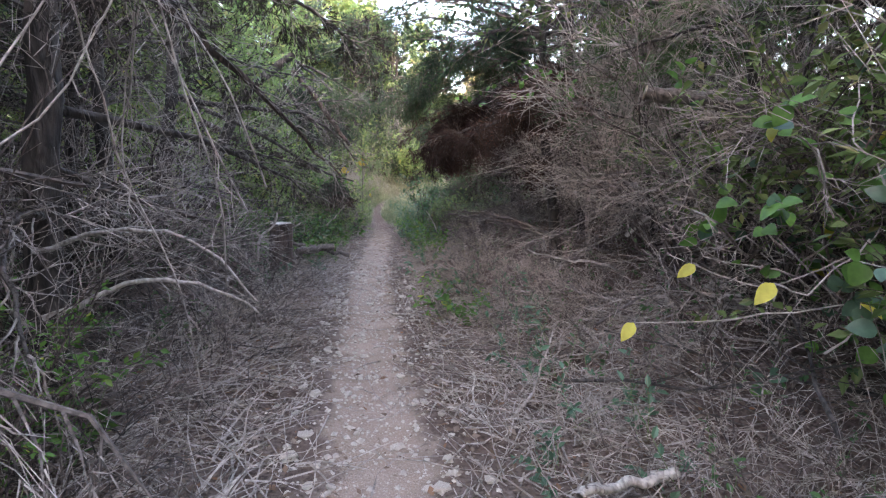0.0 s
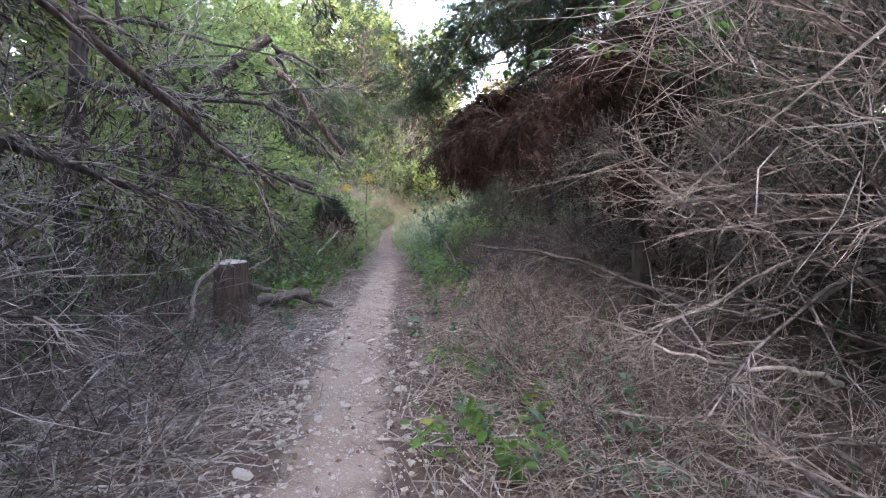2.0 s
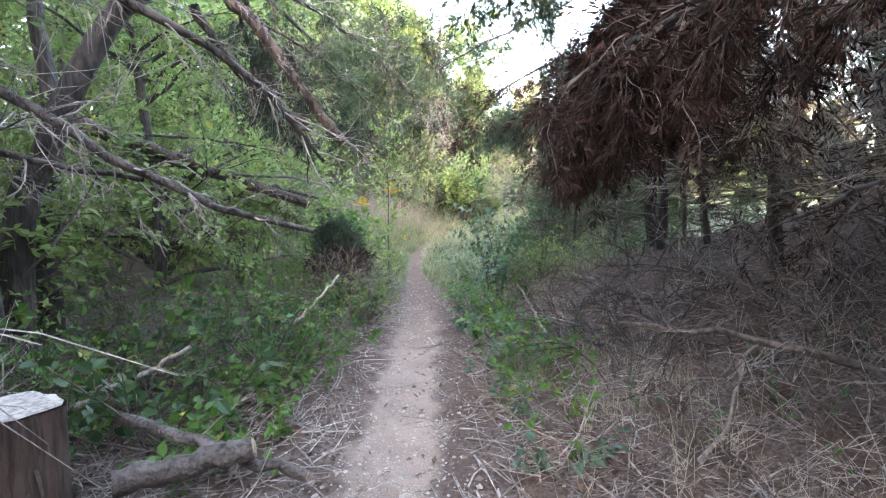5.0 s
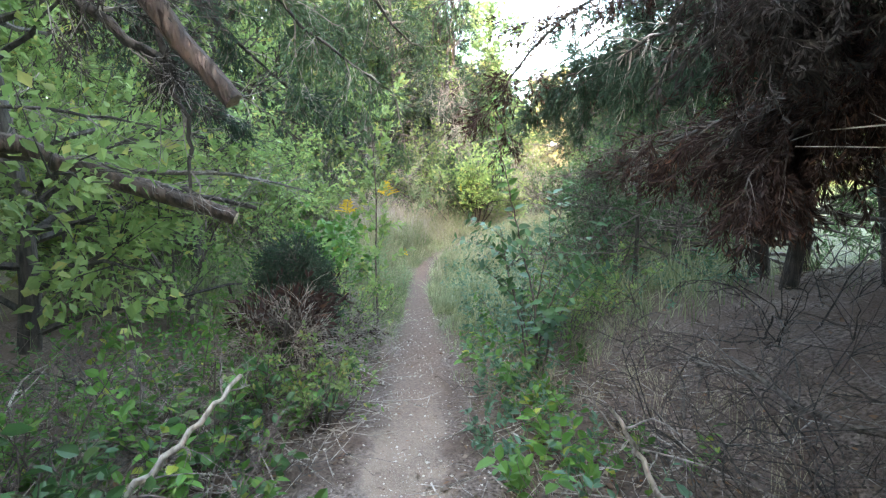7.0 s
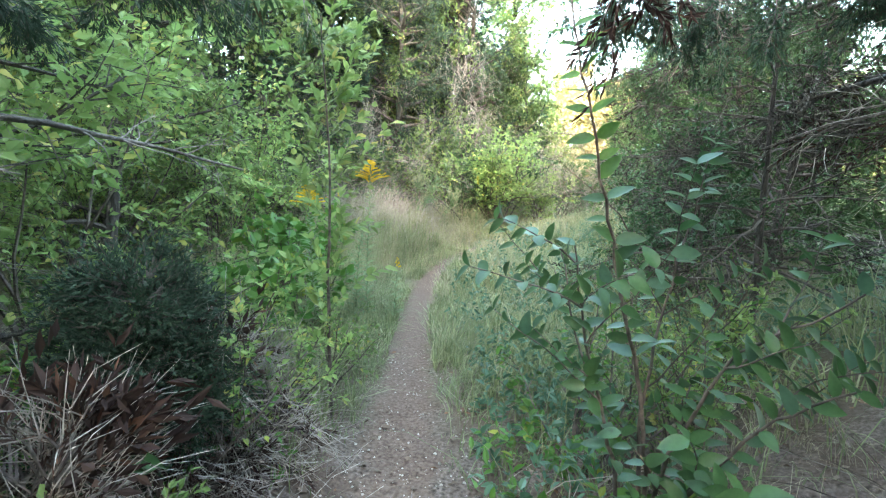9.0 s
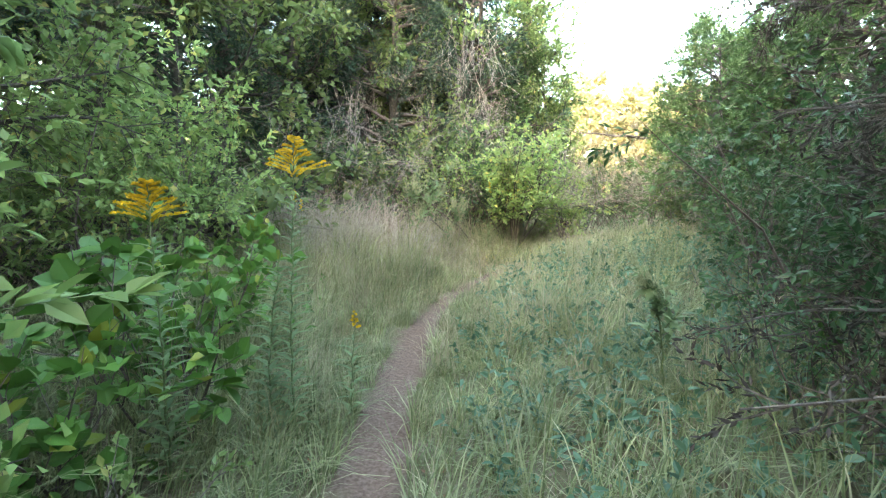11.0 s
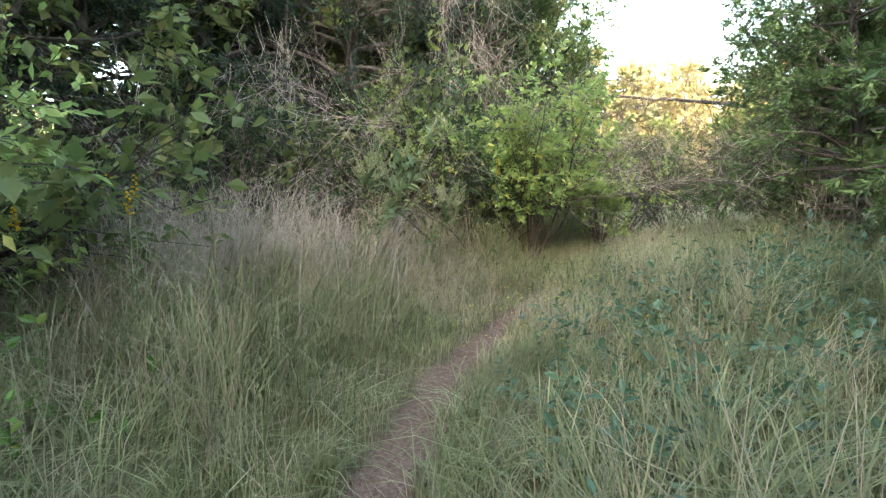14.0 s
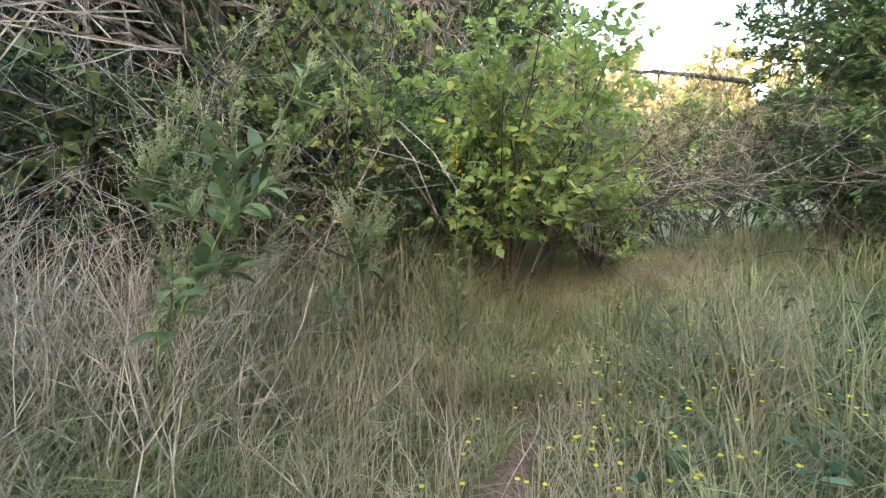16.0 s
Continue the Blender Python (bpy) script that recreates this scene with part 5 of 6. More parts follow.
build_stump()
fallen("gnarled bare pale branch leaning on the stump", [(-2.36, 7.0, 0.62), (-2.38, 6.96, 0.46), (-2.62, 6.9, 0.23), (-2.58, 6.85, 0.05), (-2.62, 6.8, -0.16)], 0.022, 0.014, 402, M_PALEWOOD, 9, 0.5, 3)
fallen("short sawn log lying by the stump", [(-2.25, 7.45, -0.02), (-1.95, 7.62, 0.02), (-1.75, 7.72, 0.03)], 0.06, 0.055, 403, M_DEADWOOD, 0, cut=True, name="log")
fallen("sawn pole half hidden in the litter", [(-2.6, 7.9, 0.05), (-2.1, 7.8, 0.0), (-1.5, 7.75, -0.12)], 0.035, 0.028, 404, M_DEADWOOD, 2, cut=True, name="log")


# ------------------------------------------------------------ plants that stand out singly
def leaf_mesh(name, length, width, fold=0.25, droop=0.12, lobes=0):
    """One broad leaf along +y, folded at its rib; lobes cut its edge."""
    g = Geo()
    n = 7
    u = np.linspace(0, 1, n)
    w = np.sin(np.pi * u ** 0.75) ** 0.8 * width / 2
    if lobes:
        w = w * (1 - 0.35 * (np.arange(n) % 2))
    w[0], w[-1] = width * 0.03, 0.0008
    z = -droop * length * u ** 2
    rib = np.stack([0 * u, u * length, z], 1)
    left = rib + np.stack([-w, 0 * u, w * fold], 1)
    right = rib + np.stack([w, 0 * u, w * fold], 1)
    v = np.concatenate([left, rib, right])
    q = [[i, n + i, n + i + 1, i + 1] for i in range(n - 1)] + [[n + i, 2 * n + i, 2 * n + i + 1, n + i + 1] for i in range(n - 1)]
    g.add(v, quad=q)
    return g.mesh(name, True)


def set_leaf(me, material, parent, at, along, face, size, name="leaf"):
    y = Vector(along).normalized()
    x = y.cross(Vector(face)).normalized()
    z = x.cross(y)
    m = Matrix((x, y, z)).transposed().to_4x4()
    m.translation = Vector(at)
    ob = part(name, me, material, parent)
    ob.matrix_local = m @ Matrix.Scale(size, 4)
    return ob


def build_privet():
    """The shrub with large paired leaves that leans over the right of the trail."""
    rng = np.random.default_rng(411)
    at = np.array(ground_point(-0.62, 11.95))
    t = thing("sapling", "leafy sapling with large glossy paired leaves beside the trail", "shrub", at=Matrix.Translation(Vector(at)))
    stems = [[(0.05, 0.0, -0.05), (-0.02, -0.02, 0.7), (-0.16, -0.05, 1.3), (-0.30, -0.08, 1.9), (-0.38, -0.1, 2.3)],
             [(0.0, 0.0, -0.05), (0.05, -0.05, 0.5), (0.2, -0.15, 0.95), (0.5, -0.25, 1.2)],
             [(0.02, 0.02, -0.05), (0.0, 0.1, 0.6), (0.1, 0.2, 1.1), (0.25, 0.35, 1.5)],
             [(-0.04, -0.03, -0.05), (-0.12, -0.1, 0.5), (-0.24, -0.1, 0.95), (-0.3, -0.15, 1.3)],
             [(0.05, -0.05, -0.05), (0.1, -0.15, 0.45), (0.25, -0.3, 0.8), (0.35, -0.5, 1.0)],
             [(0.0, 0.05, -0.05), (-0.1, 0.15, 0.5), (-0.25, 0.3, 0.9), (-0.3, 0.45, 1.2)]]
    me = leaf_mesh("leaf", 1.0, 0.52, 0.3, 0.18)
    me.materials.append(M_LEAF_DARK)
    fresh = leaf_mesh("leaf", 1.0, 0.5, 0.3, 0.12)
    fresh.materials.append(M_LEAF)
    blue = leaf_mesh("leaf", 1.0, 0.5, 0.25, 0.2)
    blue.materials.append(M_LEAF_BLUE)
    count = 0
    for k, pts in enumerate(stems):
        line = bow(pts, 34 if k == 0 else 20, rng, 0.005)
        part("stem", Geo().tubes(line[None], taper(1, len(line), 0.012, 0.003), 6), M_DARKTWIG, t, smooth=True)
        lines = [line[12:] if k == 0 else line[4:]]
        if k != 0:
            p, d, f = shoots(rng, line[None], 6, 0.3, 0.95, 0.9)
            tw = grow(rng, p, d, 0.42 * rng.uniform(0.6, 1.2, len(p)), 8, 0.1, 0.0)
            for one in tw:
                part("twig", Geo().tubes(one[None], taper(1, 8, 0.004, 0.0015), 4, False), M_DARKTWIG, t)
            lines += list(tw)
        for ln in lines:
            n = len(ln)
            for i in range(1, n):
                axis = unit(ln[i] - ln[i - 1])
                side = unit(np.cross(axis, [0.2, 1.0, 0.3] if i % 2 or k == 0 else [1.0, 0.3, 0.2]))
                for sgn in (1, -1):
                    if count > 520 or rng.uniform() < 0.12:
                        continue
                    way = unit(side * sgn + axis * 0.45 + rng.normal(0, 0.2, 3))
                    face = unit(axis * 0.6 + [0.1, -0.7 if k == 0 else -0.4, 0.4] + rng.normal(0, 0.32, 3))
                    size = rng.uniform(0.07, 0.11) if k == 0 else rng.uniform(0.06, 0.095)
                    if way[2] > 0.99:
                        continue
                    set_leaf(fresh if k == 0 and i > 9 else (blue if rng.uniform() < 0.25 else me), M_LEAF_DARK, t, ln[i], way, face, size)
                    count += 1
    return t


build_privet()


def build_vines():
    """Vines with broad heart-shaped leaves over the brush at the start."""
    rng = np.random.default_rng(421)
    at = np.array(ground_point(2.0, 2.3))
    t = thing("vine", "tangled vine with broad green and yellow leaves over dead brush", "vine", at=Matrix.Translation(Vector(at)))
    green = leaf_mesh("leaf", 1.0, 0.85, 0.22, 0.25)
    green.materials.append(M_LEAF)
    blue = leaf_mesh("leaf", 1.0, 0.8, 0.2, 0.2)
    blue.materials.append(M_LEAF_BLUE)
    yellow = leaf_mesh("leaf", 1.0, 0.55, 0.15, 0.2)
    yellow.materials.append(M_YELLOWLEAF)
    starts = rng.uniform([-0.25, -0.6, 0], [0.6, 1.1, 1.3], (44, 3))
    ways = np.stack([rng.uniform(-0.6, 0.3, 44), rng.uniform(-0.6, 0.6, 44), rng.uniform(0.2, 1.2, 44)], 1)
    lines = grow(rng, starts, ways, rng.uniform(0.7, 1.6, 44), 12, 0.28, -0.02)
    lines[..., 0] = np.maximum(lines[..., 0], -0.55 + 0.1 * rng.uniform(0, 1, lines.shape[:2]))
    for ln in lines:
        part("stem", Geo().tubes(ln[None], taper(1, 12, 0.006, 0.002), 4), M_TWIG, t)
    p, d, f = shoots(rng, lines, 14, 0.15, 1.0, 1.2)
    for i in range(len(p)):
        me = yellow if rng.uniform() < 0.03 else (blue if rng.uniform() < 0.3 else green)
        set_leaf(me, M_LEAF, t, p[i], d[i] + [0, 0, -0.2], unit(rng.normal(0, 0.6, 3) + [-0.4, -0.6, 0.7]), rng.uniform(0.05, 0.105))
    for q, w in (((0.91, 2.33, 0.68), (-0.5, -0.4, -0.5)), ((1.25, 2.54, 0.9), (-0.8, -0.2, -0.5)), ((1.21, 1.94, 0.96), (-0.6, -0.3, -0.5))):
        stem = bow([np.array(q), (np.array(q) + [1.8, 2.4, 0.6]) / 2 + [0, 0, 0.05], (1.9, 2.4, q[2] + 0.1)], 8, rng, 0.01) - at
        part("stem", Geo().tubes(stem[None], taper(1, 8, 0.003, 0.004), 4), M_TWIG, t)
        set_leaf(yellow, M_YELLOWLEAF, t, np.array(q) - at, w, (-0.2, -0.8, 0.6), 0.1)
    return t


build_vines()


def build_climber():
    """A leafy vine that climbs the brush and hangs among the dead sprays."""
    rng = np.random.default_rng(427)
    foot = np.array(ground_point(1.75, 6.0))
    t = thing("climbing_vine", "green leafy vine climbing among dead juniper sprays", "vine", at=Matrix.Translation(Vector(foot)))
    me = leaf_mesh("leaf", 1.0, 0.8, 0.22, 0.25)
    me.materials.append(M_LEAF)
    for end in ((0.35, 5.5, 1.95), (0.75, 5.2, 2.15), (0.1, 7.0, 2.2), (0.5, 6.9, 2.45), (1.2, 5.0, 2.0)):
        line = bow([foot, (1.7, 6.0, 1.2), (1.4, 5.95, 2.1), ((1.4 + end[0]) / 2, (5.9 + end[1]) / 2, end[2] + 0.2), end], 22, rng, 0.02) - foot
        part("stem", Geo().tubes(line[None], taper(1, 22, 0.005, 0.002), 4), M_TWIG, t)
        p, d, f = shoots(rng, line[None, 10:], 17, 0.2, 1.0, 1.2)
        for q, w in zip(p, d):
            set_leaf(me, M_LEAF, t, q, w + [0, 0, -0.3], unit(rng.normal(0, 0.6, 3) + [-0.3, -0.7, 0.6]), rng.uniform(0.04, 0.085))
    return t


build_climber()


def build_hanging_vines():
    rng = np.random.default_rng(431)
    foot = np.array((-2.0, 2.6, 0.0))
    foot[2] = ground_point(*foot[:2])[2]
    t = thing("hanging_vine", "bundle of pale dry vine stems hanging from the juniper", "vine", at=Matrix.Translation(Vector(foot)))
    n = 11
    start = np.stack([rng.normal(-1.12, 0.07, n), rng.normal(2.1, 0.1, n), rng.uniform(2.2, 2.8, n)], 1)
    ln = grow(rng, start, np.stack([rng.normal(0.02, 0.12, n), rng.normal(0.05, 0.15, n), -np.ones(n)], 1), rng.uniform(1.0, 2.2, n), 12, 0.1, -0.03)
    ln[..., 2] = np.maximum(ln[..., 2], 0.05)
    top = np.stack([start, start + [-0.4, 0.4, 0.15], start + [-0.85, 0.85, 0.1]], 1)
    for a, b in zip(ln, top):
        part("stem", Geo().tubes((np.concatenate([b[::-1][:2], a]) - foot)[None], np.full((1, 14), 0.0035), 4), M_TWIG, t)
    p, d, f = shoots(rng, ln, 8, 0.1, 1.0, 0.9)
    tw = grow(rng, p, d, rng.uniform(0.1, 0.4, len(p)), 5, 0.25, -0.08)
    part("twig", Geo().tubes(tw - foot, taper(len(tw), 5, 0.002, 0.0009), 3, False), M_TWIG, t, kind="stuff")


build_hanging_vines()

# dark juniper bush, sapling with bright leaves, low herbs
bushy = make_juniper(441, 1.3, 0.35, M_JUNIPER_DEEP, 0.55, 80, "dense dark juniper bush with dead brown underside", 66, M_DEADNEEDLE, first=0.04, name="juniper_bush", slip=0.36)
bushy.matrix_basis = pose(*ground_point(-2.78, 11.95), 0, 0, 40) @ Matrix.Scale(0.88, 4)
deadlow = make_juniper(442, 0.7, 0.9, M_DEADNEEDLE, 0.6, 30, "low dead juniper with brown needles", 22, M_DEADNEEDLE, name="dead_juniper", first=0.02)
deadlow.matrix_basis = pose(*ground_point(-2.55, 11.2), 0, 0, 0)
copy_thing(deadlow, pose(*ground_point(-2.6, 12.4), 0, 0, 100))


def build_sapling():
    rng = np.random.default_rng(451)
    at = np.array(ground_point(-2.3, 12.95))
    t = thing("sapling", "slender dark-stemmed sapling with bright green leaves", "tree", at=Matrix.Translation(Vector(at)))
    line = bow([(0.02, 0, -0.05), (0, 0, 0.8), (0.03, 0, 1.5), (-0.02, 0, 2.5)], 14, rng, 0.01)[None]
    part("trunk", Geo().tubes(line, taper(1, 14, 0.014, 0.004), 6), M_DARKTWIG, t, smooth=True)
    p, d, f = shoots(rng, line, 48, 0.25, 1.0, 1.2)
    tw = grow(rng, p, d, 0.55 * rng.uniform(0.5, 1.1, len(p)), 6, 0.15, 0.02)
    part("twig", Geo().tubes(tw, taper(len(tw), 6, 0.003, 0.0012), 3, False), M_GREENSTEM, t, kind="stuff")
    p, d, f = shoots(rng, tw, 17, 0.2, 1.0, 0.9)
    n = len(p)
    part("leaves", Geo().leaves(p, d, rng.normal(0, 0.4, (n, 3)) + [0, -0.4, 1], 0.08 * rng.uniform(0.6, 1.2, n), 0.045, 0.2, True, 0.1), M_LEAF_YELLOW_LIT, t, kind="stuff")


build_sapling()
herb = [make_herb(s, 0.38, M_LEAF, 0.085, 9, 8, "low green herb with broad leaves by the trail") for s in (461, 462)]
herb_b = [make_herb(s, 0.3, M_LEAF_BLUE, 0.07, 8, 8, "blue-green broadleaf seedling by the trail") for s in (463,)]
strew(herb, [tuple(beside(*q)) for q in ((-1.0, 8.5), (-1.35, 8.6), (-0.95, 9.0), (-1.6, 8.9), (-1.9, 8.4), (-0.85, 9.7), (-1.2, 10.1), (-1.5, 9.4), (-0.9, 10.9), (-2.1, 9.0), (-1.0, 7.9), (-1.3, 11.3), (0.9, 9.3), (1.1, 9.9), (0.8, 10.4), (1.0, 11.3), (0.75, 11.8), (-2.4, 8.7), (-0.8, 8.2), (-1.8, 7.9), (0.85, 4.9), (1.0, 5.3), (0.95, 6.3), (-1.5, 2.2), (1.3, 1.8), (-1.1, 8.9, ), (0.8, 12.6), (-1.6, 10.6), (-1.9, 9.8), (1.2, 12.1), (-0.95, 12.2), (1.5, 10.6))], "green herbs by the trail", R, 0.7, 1.3)
strew(herb_b, [tuple(beside(*q)) for q in ((0.75, 7.1), (0.85, 2.4), (1.15, 3.4), (0.7, 8.9), (-0.75, 7.4), (0.95, 8.2), (-1.3, 6.6), (0.7, 11.4), (0.65, 12.2), (0.9, 12.9), (0.6, 10.8), (1.0, 13.3), (0.8, 13.9), (1.2, 14.6), (1.5, 15.2), (0.9, 15.0), (1.7, 16.0), (1.3, 16.4), (1.8, 17.2), (1.5, 18.2), (1.2, 17.6))], "blue-green seedlings", R, 0.6, 1.3)


# ------------------------------------------------------------ goldenrod and ragweed
def build_goldenrod(seed, at, height, plume, label, lean=(0.0, 0.0), rich=True):
    rng = np.random.default_rng(seed)
    at = np.array(at)
    t = thing("goldenrod", label, "flower", "goldenrods of the clearing", at=Matrix.Translation(Vector(at)))
    line = bow([(0, 0, -0.03), (lean[0] * 0.3, lean[1] * 0.3, height * 0.5), (lean[0], lean[1], height)], 24, rng, 0.004)
    part("stem", Geo().tubes(line[None], taper(1, 24, 0.006, 0.0025), 6), M_GREENSTEM, t, smooth=True)
    me = leaf_mesh("leaf", 1.0, 0.2, 0.35, 0.3)
    me.materials.append(M_LEAF_RAG)
    n = 104 if rich else 30
    for k in range(n):
        u = 0.08 + 0.74 * k / n
        p = line[int(u * 23)] + (line[min(int(u * 23) + 1, 23)] - line[int(u * 23)]) * (u * 23 % 1)
        a = k * 2.4
        size = (0.15 - 0.05 * u) * rng.uniform(0.8, 1.15)
        set_leaf(me, M_GRASS, t, p, (math.cos(a), math.sin(a), 0.55), (0, 0, 1), size)
    m = 34 if rich else 10
    if not plume:
        return t
    u = np.linspace(0.87, 1.0, m)
    st = np.stack([np.interp(u * 23, np.arange(24), line[:, c]) for c in range(3)], 1)
    az = np.arange(m) * 2.4 + rng.normal(0, 0.3, m)
    way = np.stack([np.cos(az), np.sin(az), np.full(m, 0.55)], 1)
    fl = grow(rng, st, way, plume * (0.25 + 1.35 * (1 - u) / 0.13) * rng.uniform(0.7, 1.15, m), 7, 0.07, -0.05)
    for one in fl:
        head = part("plume", Geo().tubes(one[None], taper(1, 7, 0.0018, 0.001), 3, False), M_GREENSTEM, t)
        p, d, f = shoots(rng, one[None], 90, 0.12, 1.0, 1.2)
        p = p + [0, 0, 0.006]
        part("flower_head", Geo().leaves(p, d + [0, 0, 0.5], rng.normal(0, 1, (90, 3)), 0.013, 0.008, 0.3), M_GOLD, head, kind="stuff")
    return t


build_goldenrod(501, ground_point(-2.72, 14.90), 1.75, 0.13, "tall goldenrod with a yellow plume beside the trail", (0.04, 0.03))
build_goldenrod(502, ground_point(-2.82, 14.8), 1.28, 0, "flowerless goldenrod stalk leaning beside a taller one", (0.1, 0.05))
build_goldenrod(503, ground_point(-3.05, 14.35), 1.45, 0.12, "goldenrod with a yellow plume among shrubs", (-0.05, 0.0))
for i, (x, y, h) in enumerate(((-4.4, 18.2, 1.1), (-4.7, 18.6, 1.15), (-2.52, 15.3, 0.72), (-2.2, 20.8, 1.3), (-5.2, 18.9, 1.2), (-4.9, 17.9, 1.0))):
    build_goldenrod(510 + i, ground_point(x, y), h, 0.022, "small goldenrod in the tall grass", (0.03, 0.0), False)


def build_ragweed(seed, foot, tip, label, scale=1.0):
    """Tall weed with lance leaves below and pale seed spikes above."""
    rng = np.random.default_rng(seed)
    foot, tip = np.array(foot), np.array(tip)
    t = thing("ragweed", label, "weed", "tall weeds", at=Matrix.Translation(Vector(foot)))
    line = bow([(0, 0, -0.03), (tip - foot) * [0.25, 0.3, 0.45], tip - foot], 20, rng, 0.006)
    part("stem", Geo().tubes(line[None], taper(1, 20, 0.009, 0.003), 6), M_GREENSTEM, t, smooth=True)
    me = leaf_mesh("leaf", 1.0, 0.34, 0.25, 0.3)
    me.materials.append(M_LEAF_RAG)
    branches = [line[6:]]
    p, d, f = shoots(rng, line[None], 11, 0.3, 0.92, 0.75)
    br = grow(rng, p, d, 0.5 * scale * (1.25 - f), 9, 0.07, 0.05)
    for one in br:
        part("branch", Geo().tubes(one[None], taper(1, 9, 0.004, 0.0015), 4, False), M_GREENSTEM, t)
        branches.append(one)
    spike = Geo()
    for ln in branches:
        p, d, f = shoots(rng, ln[None], 9, 0.1, 0.8, 0.9)
        for q, w in zip(p, d):
            set_leaf(me, M_LEAF_BLUE, t, q, w + [0, 0, -0.1], (0, 0, 1) + rng.normal(0, 0.25, 3), rng.uniform(0.08, 0.165) * scale)
        p, d, f = shoots(rng, ln[None], 7, 0.6, 1.0, 0.5)
        sp = grow(rng, np.concatenate([p, ln[-1:]]), np.concatenate([d, unit(ln[-1:] - ln[-2:-1])]), rng.uniform(0.10, 0.21, len(p) + 1), 5, 0.08, 0.06)
        spike.tubes(sp, taper(len(sp), 5, 0.002, 0.001), 3, False)
        p, d, f = shoots(rng, sp, 26, 0.05, 1.0, 1.3)
        spike.leaves(p, d, rng.normal(0, 1, (len(p), 3)), 0.012, 0.007)
    part("seed_spike", spike, M_SEED, t, "pale green seed spikes", kind="stuff")
    return t


M_SEED = leafy("seed_spike", (0.27, 0.31, 0.17), (0.36, 0.38, 0.24), rough=0.8, through_light=0.25)
build_ragweed(531, ground_point(-3.3, 19.45), (-2.68, 19.75, 1.72), "tall ragweed with pale seed spikes in the grass")
build_ragweed(532, ground_point(-3.35, 19.65), (-3.25, 19.85, 1.65), "slim ragweed with seed spikes in the grass", 0.7)
build_ragweed(533, ground_point(-2.9, 20.3), (-2.6, 20.4, 1.15), "short ragweed at the foot of the hedge", 0.7)
build_ragweed(534, ground_point(-0.55, 15.6), (-0.72, 15.35, 0.75), "broad-leaved weed leaning over the grass", 0.8)


def build_dry_vines():
    """Grey dead vines that hang in curtains from the hedge trees."""
    rng = np.random.default_rng(541)
    for cx, cy, n, z0, z1 in ((-2.75, 22.9, 90, 2.6, 5.2), (-5.0, 21.5, 60, 1.8, 3.6), (-0.6, 24.4, 40, 1.5, 2.6)):
        foot = np.array(ground_point(cx, cy))
        t = thing("dry_vine", "curtain of dead grey vines hanging in the hedge", "vine", at=Matrix.Translation(Vector(foot)))
        main = grow(rng, [[0, 0, -0.03]] * 4, rng.normal(0, 0.12, (4, 3)) + [0, 0, 1], z1 - foot[2], 10, 0.06, 0.05)
        for one in main:
            part("stem", Geo().tubes(one[None], taper(1, 10, 0.012, 0.006), 5), M_DEADWOOD, t)
        st = np.stack([rng.normal(0, 0.35, n), rng.normal(0, 0.2, n), rng.uniform(z0, z1, n) - foot[2]], 1)
        ln = grow(rng, st, rng.normal(0, 0.35, (n, 3)) + [0, 0, -1], rng.uniform(0.6, 1.8, n), 8, 0.16, -0.05)
        g = Geo().tubes(ln, taper(n, 8, 0.004, 0.0015), 3, False)
        p, d, f = shoots(rng, ln, 9, 0.05, 1.0, 0.9)
        t2 = grow(rng, p, d, rng.uniform(0.1, 0.45, len(p)), 4, 0.25, -0.08)
        g.tubes(t2, taper(len(t2), 4, 0.002, 0.001), 3, False)
        part("hanging_stem", g, M_TWIG, t, kind="stuff")


build_dry_vines()
# ------------------------------------------------------------ grass, dry weeds, litter
def build_grass(seed, tufts, per, y0, y1, sd, shift, hmin, hmax, near, wind, lo=0.003, hi=0.006, rough=0.05, even=False):
    """Grass in tufts that fan out and bow with the wind."""
    rng = np.random.default_rng(seed)
    cy = rng.uniform(y0, y1, tufts)
    co = rng.uniform(shift - sd, shift + sd, tufts) if even else rng.normal(shift, sd, tufts)
    high = rng.uniform(0.4, 1.3, tufts) * (1 + 0.3 * np.sin(2.1 * cy + 1.3 * co + seed))
    way = wind + rng.normal(0, 1.3, tufts)
    y = np.repeat(cy, per) + rng.normal(0, rough, tufts * per)
    off = np.repeat(co, per) + rng.normal(0, rough, tufts * per)
    high, way = np.repeat(high, per), np.repeat(way, per)
    bare = np.interp(y, [11, 14, 19.2, 20.5, 25], near)
    keep = (np.abs(off) > bare) & (rng.uniform(0, 1, len(y)) < smooth01(y0, y0 + 2.5, y))
    y, off, high, way = y[keep], off[keep], high[keep], way[keep]
    x = trail_x(y) + off
    p = np.stack([x, y, ground_z(x, y) - 0.01], 1)
    n = len(p)
    az = way + rng.normal(0, 0.8, n)
    h = rng.uniform(hmin, hmax, n) * high * np.interp(np.abs(off), [0, 0.35, 0.9, 1.6], [0.3, 0.5, 0.9, 1.1]) * np.where(off > 0.5, 0.72, 1.0)
    return Geo().blades(p, np.stack([np.cos(az), np.sin(az)], 1), h, rng.uniform(lo, hi, n), rng.uniform(0.2, 1.4, n))


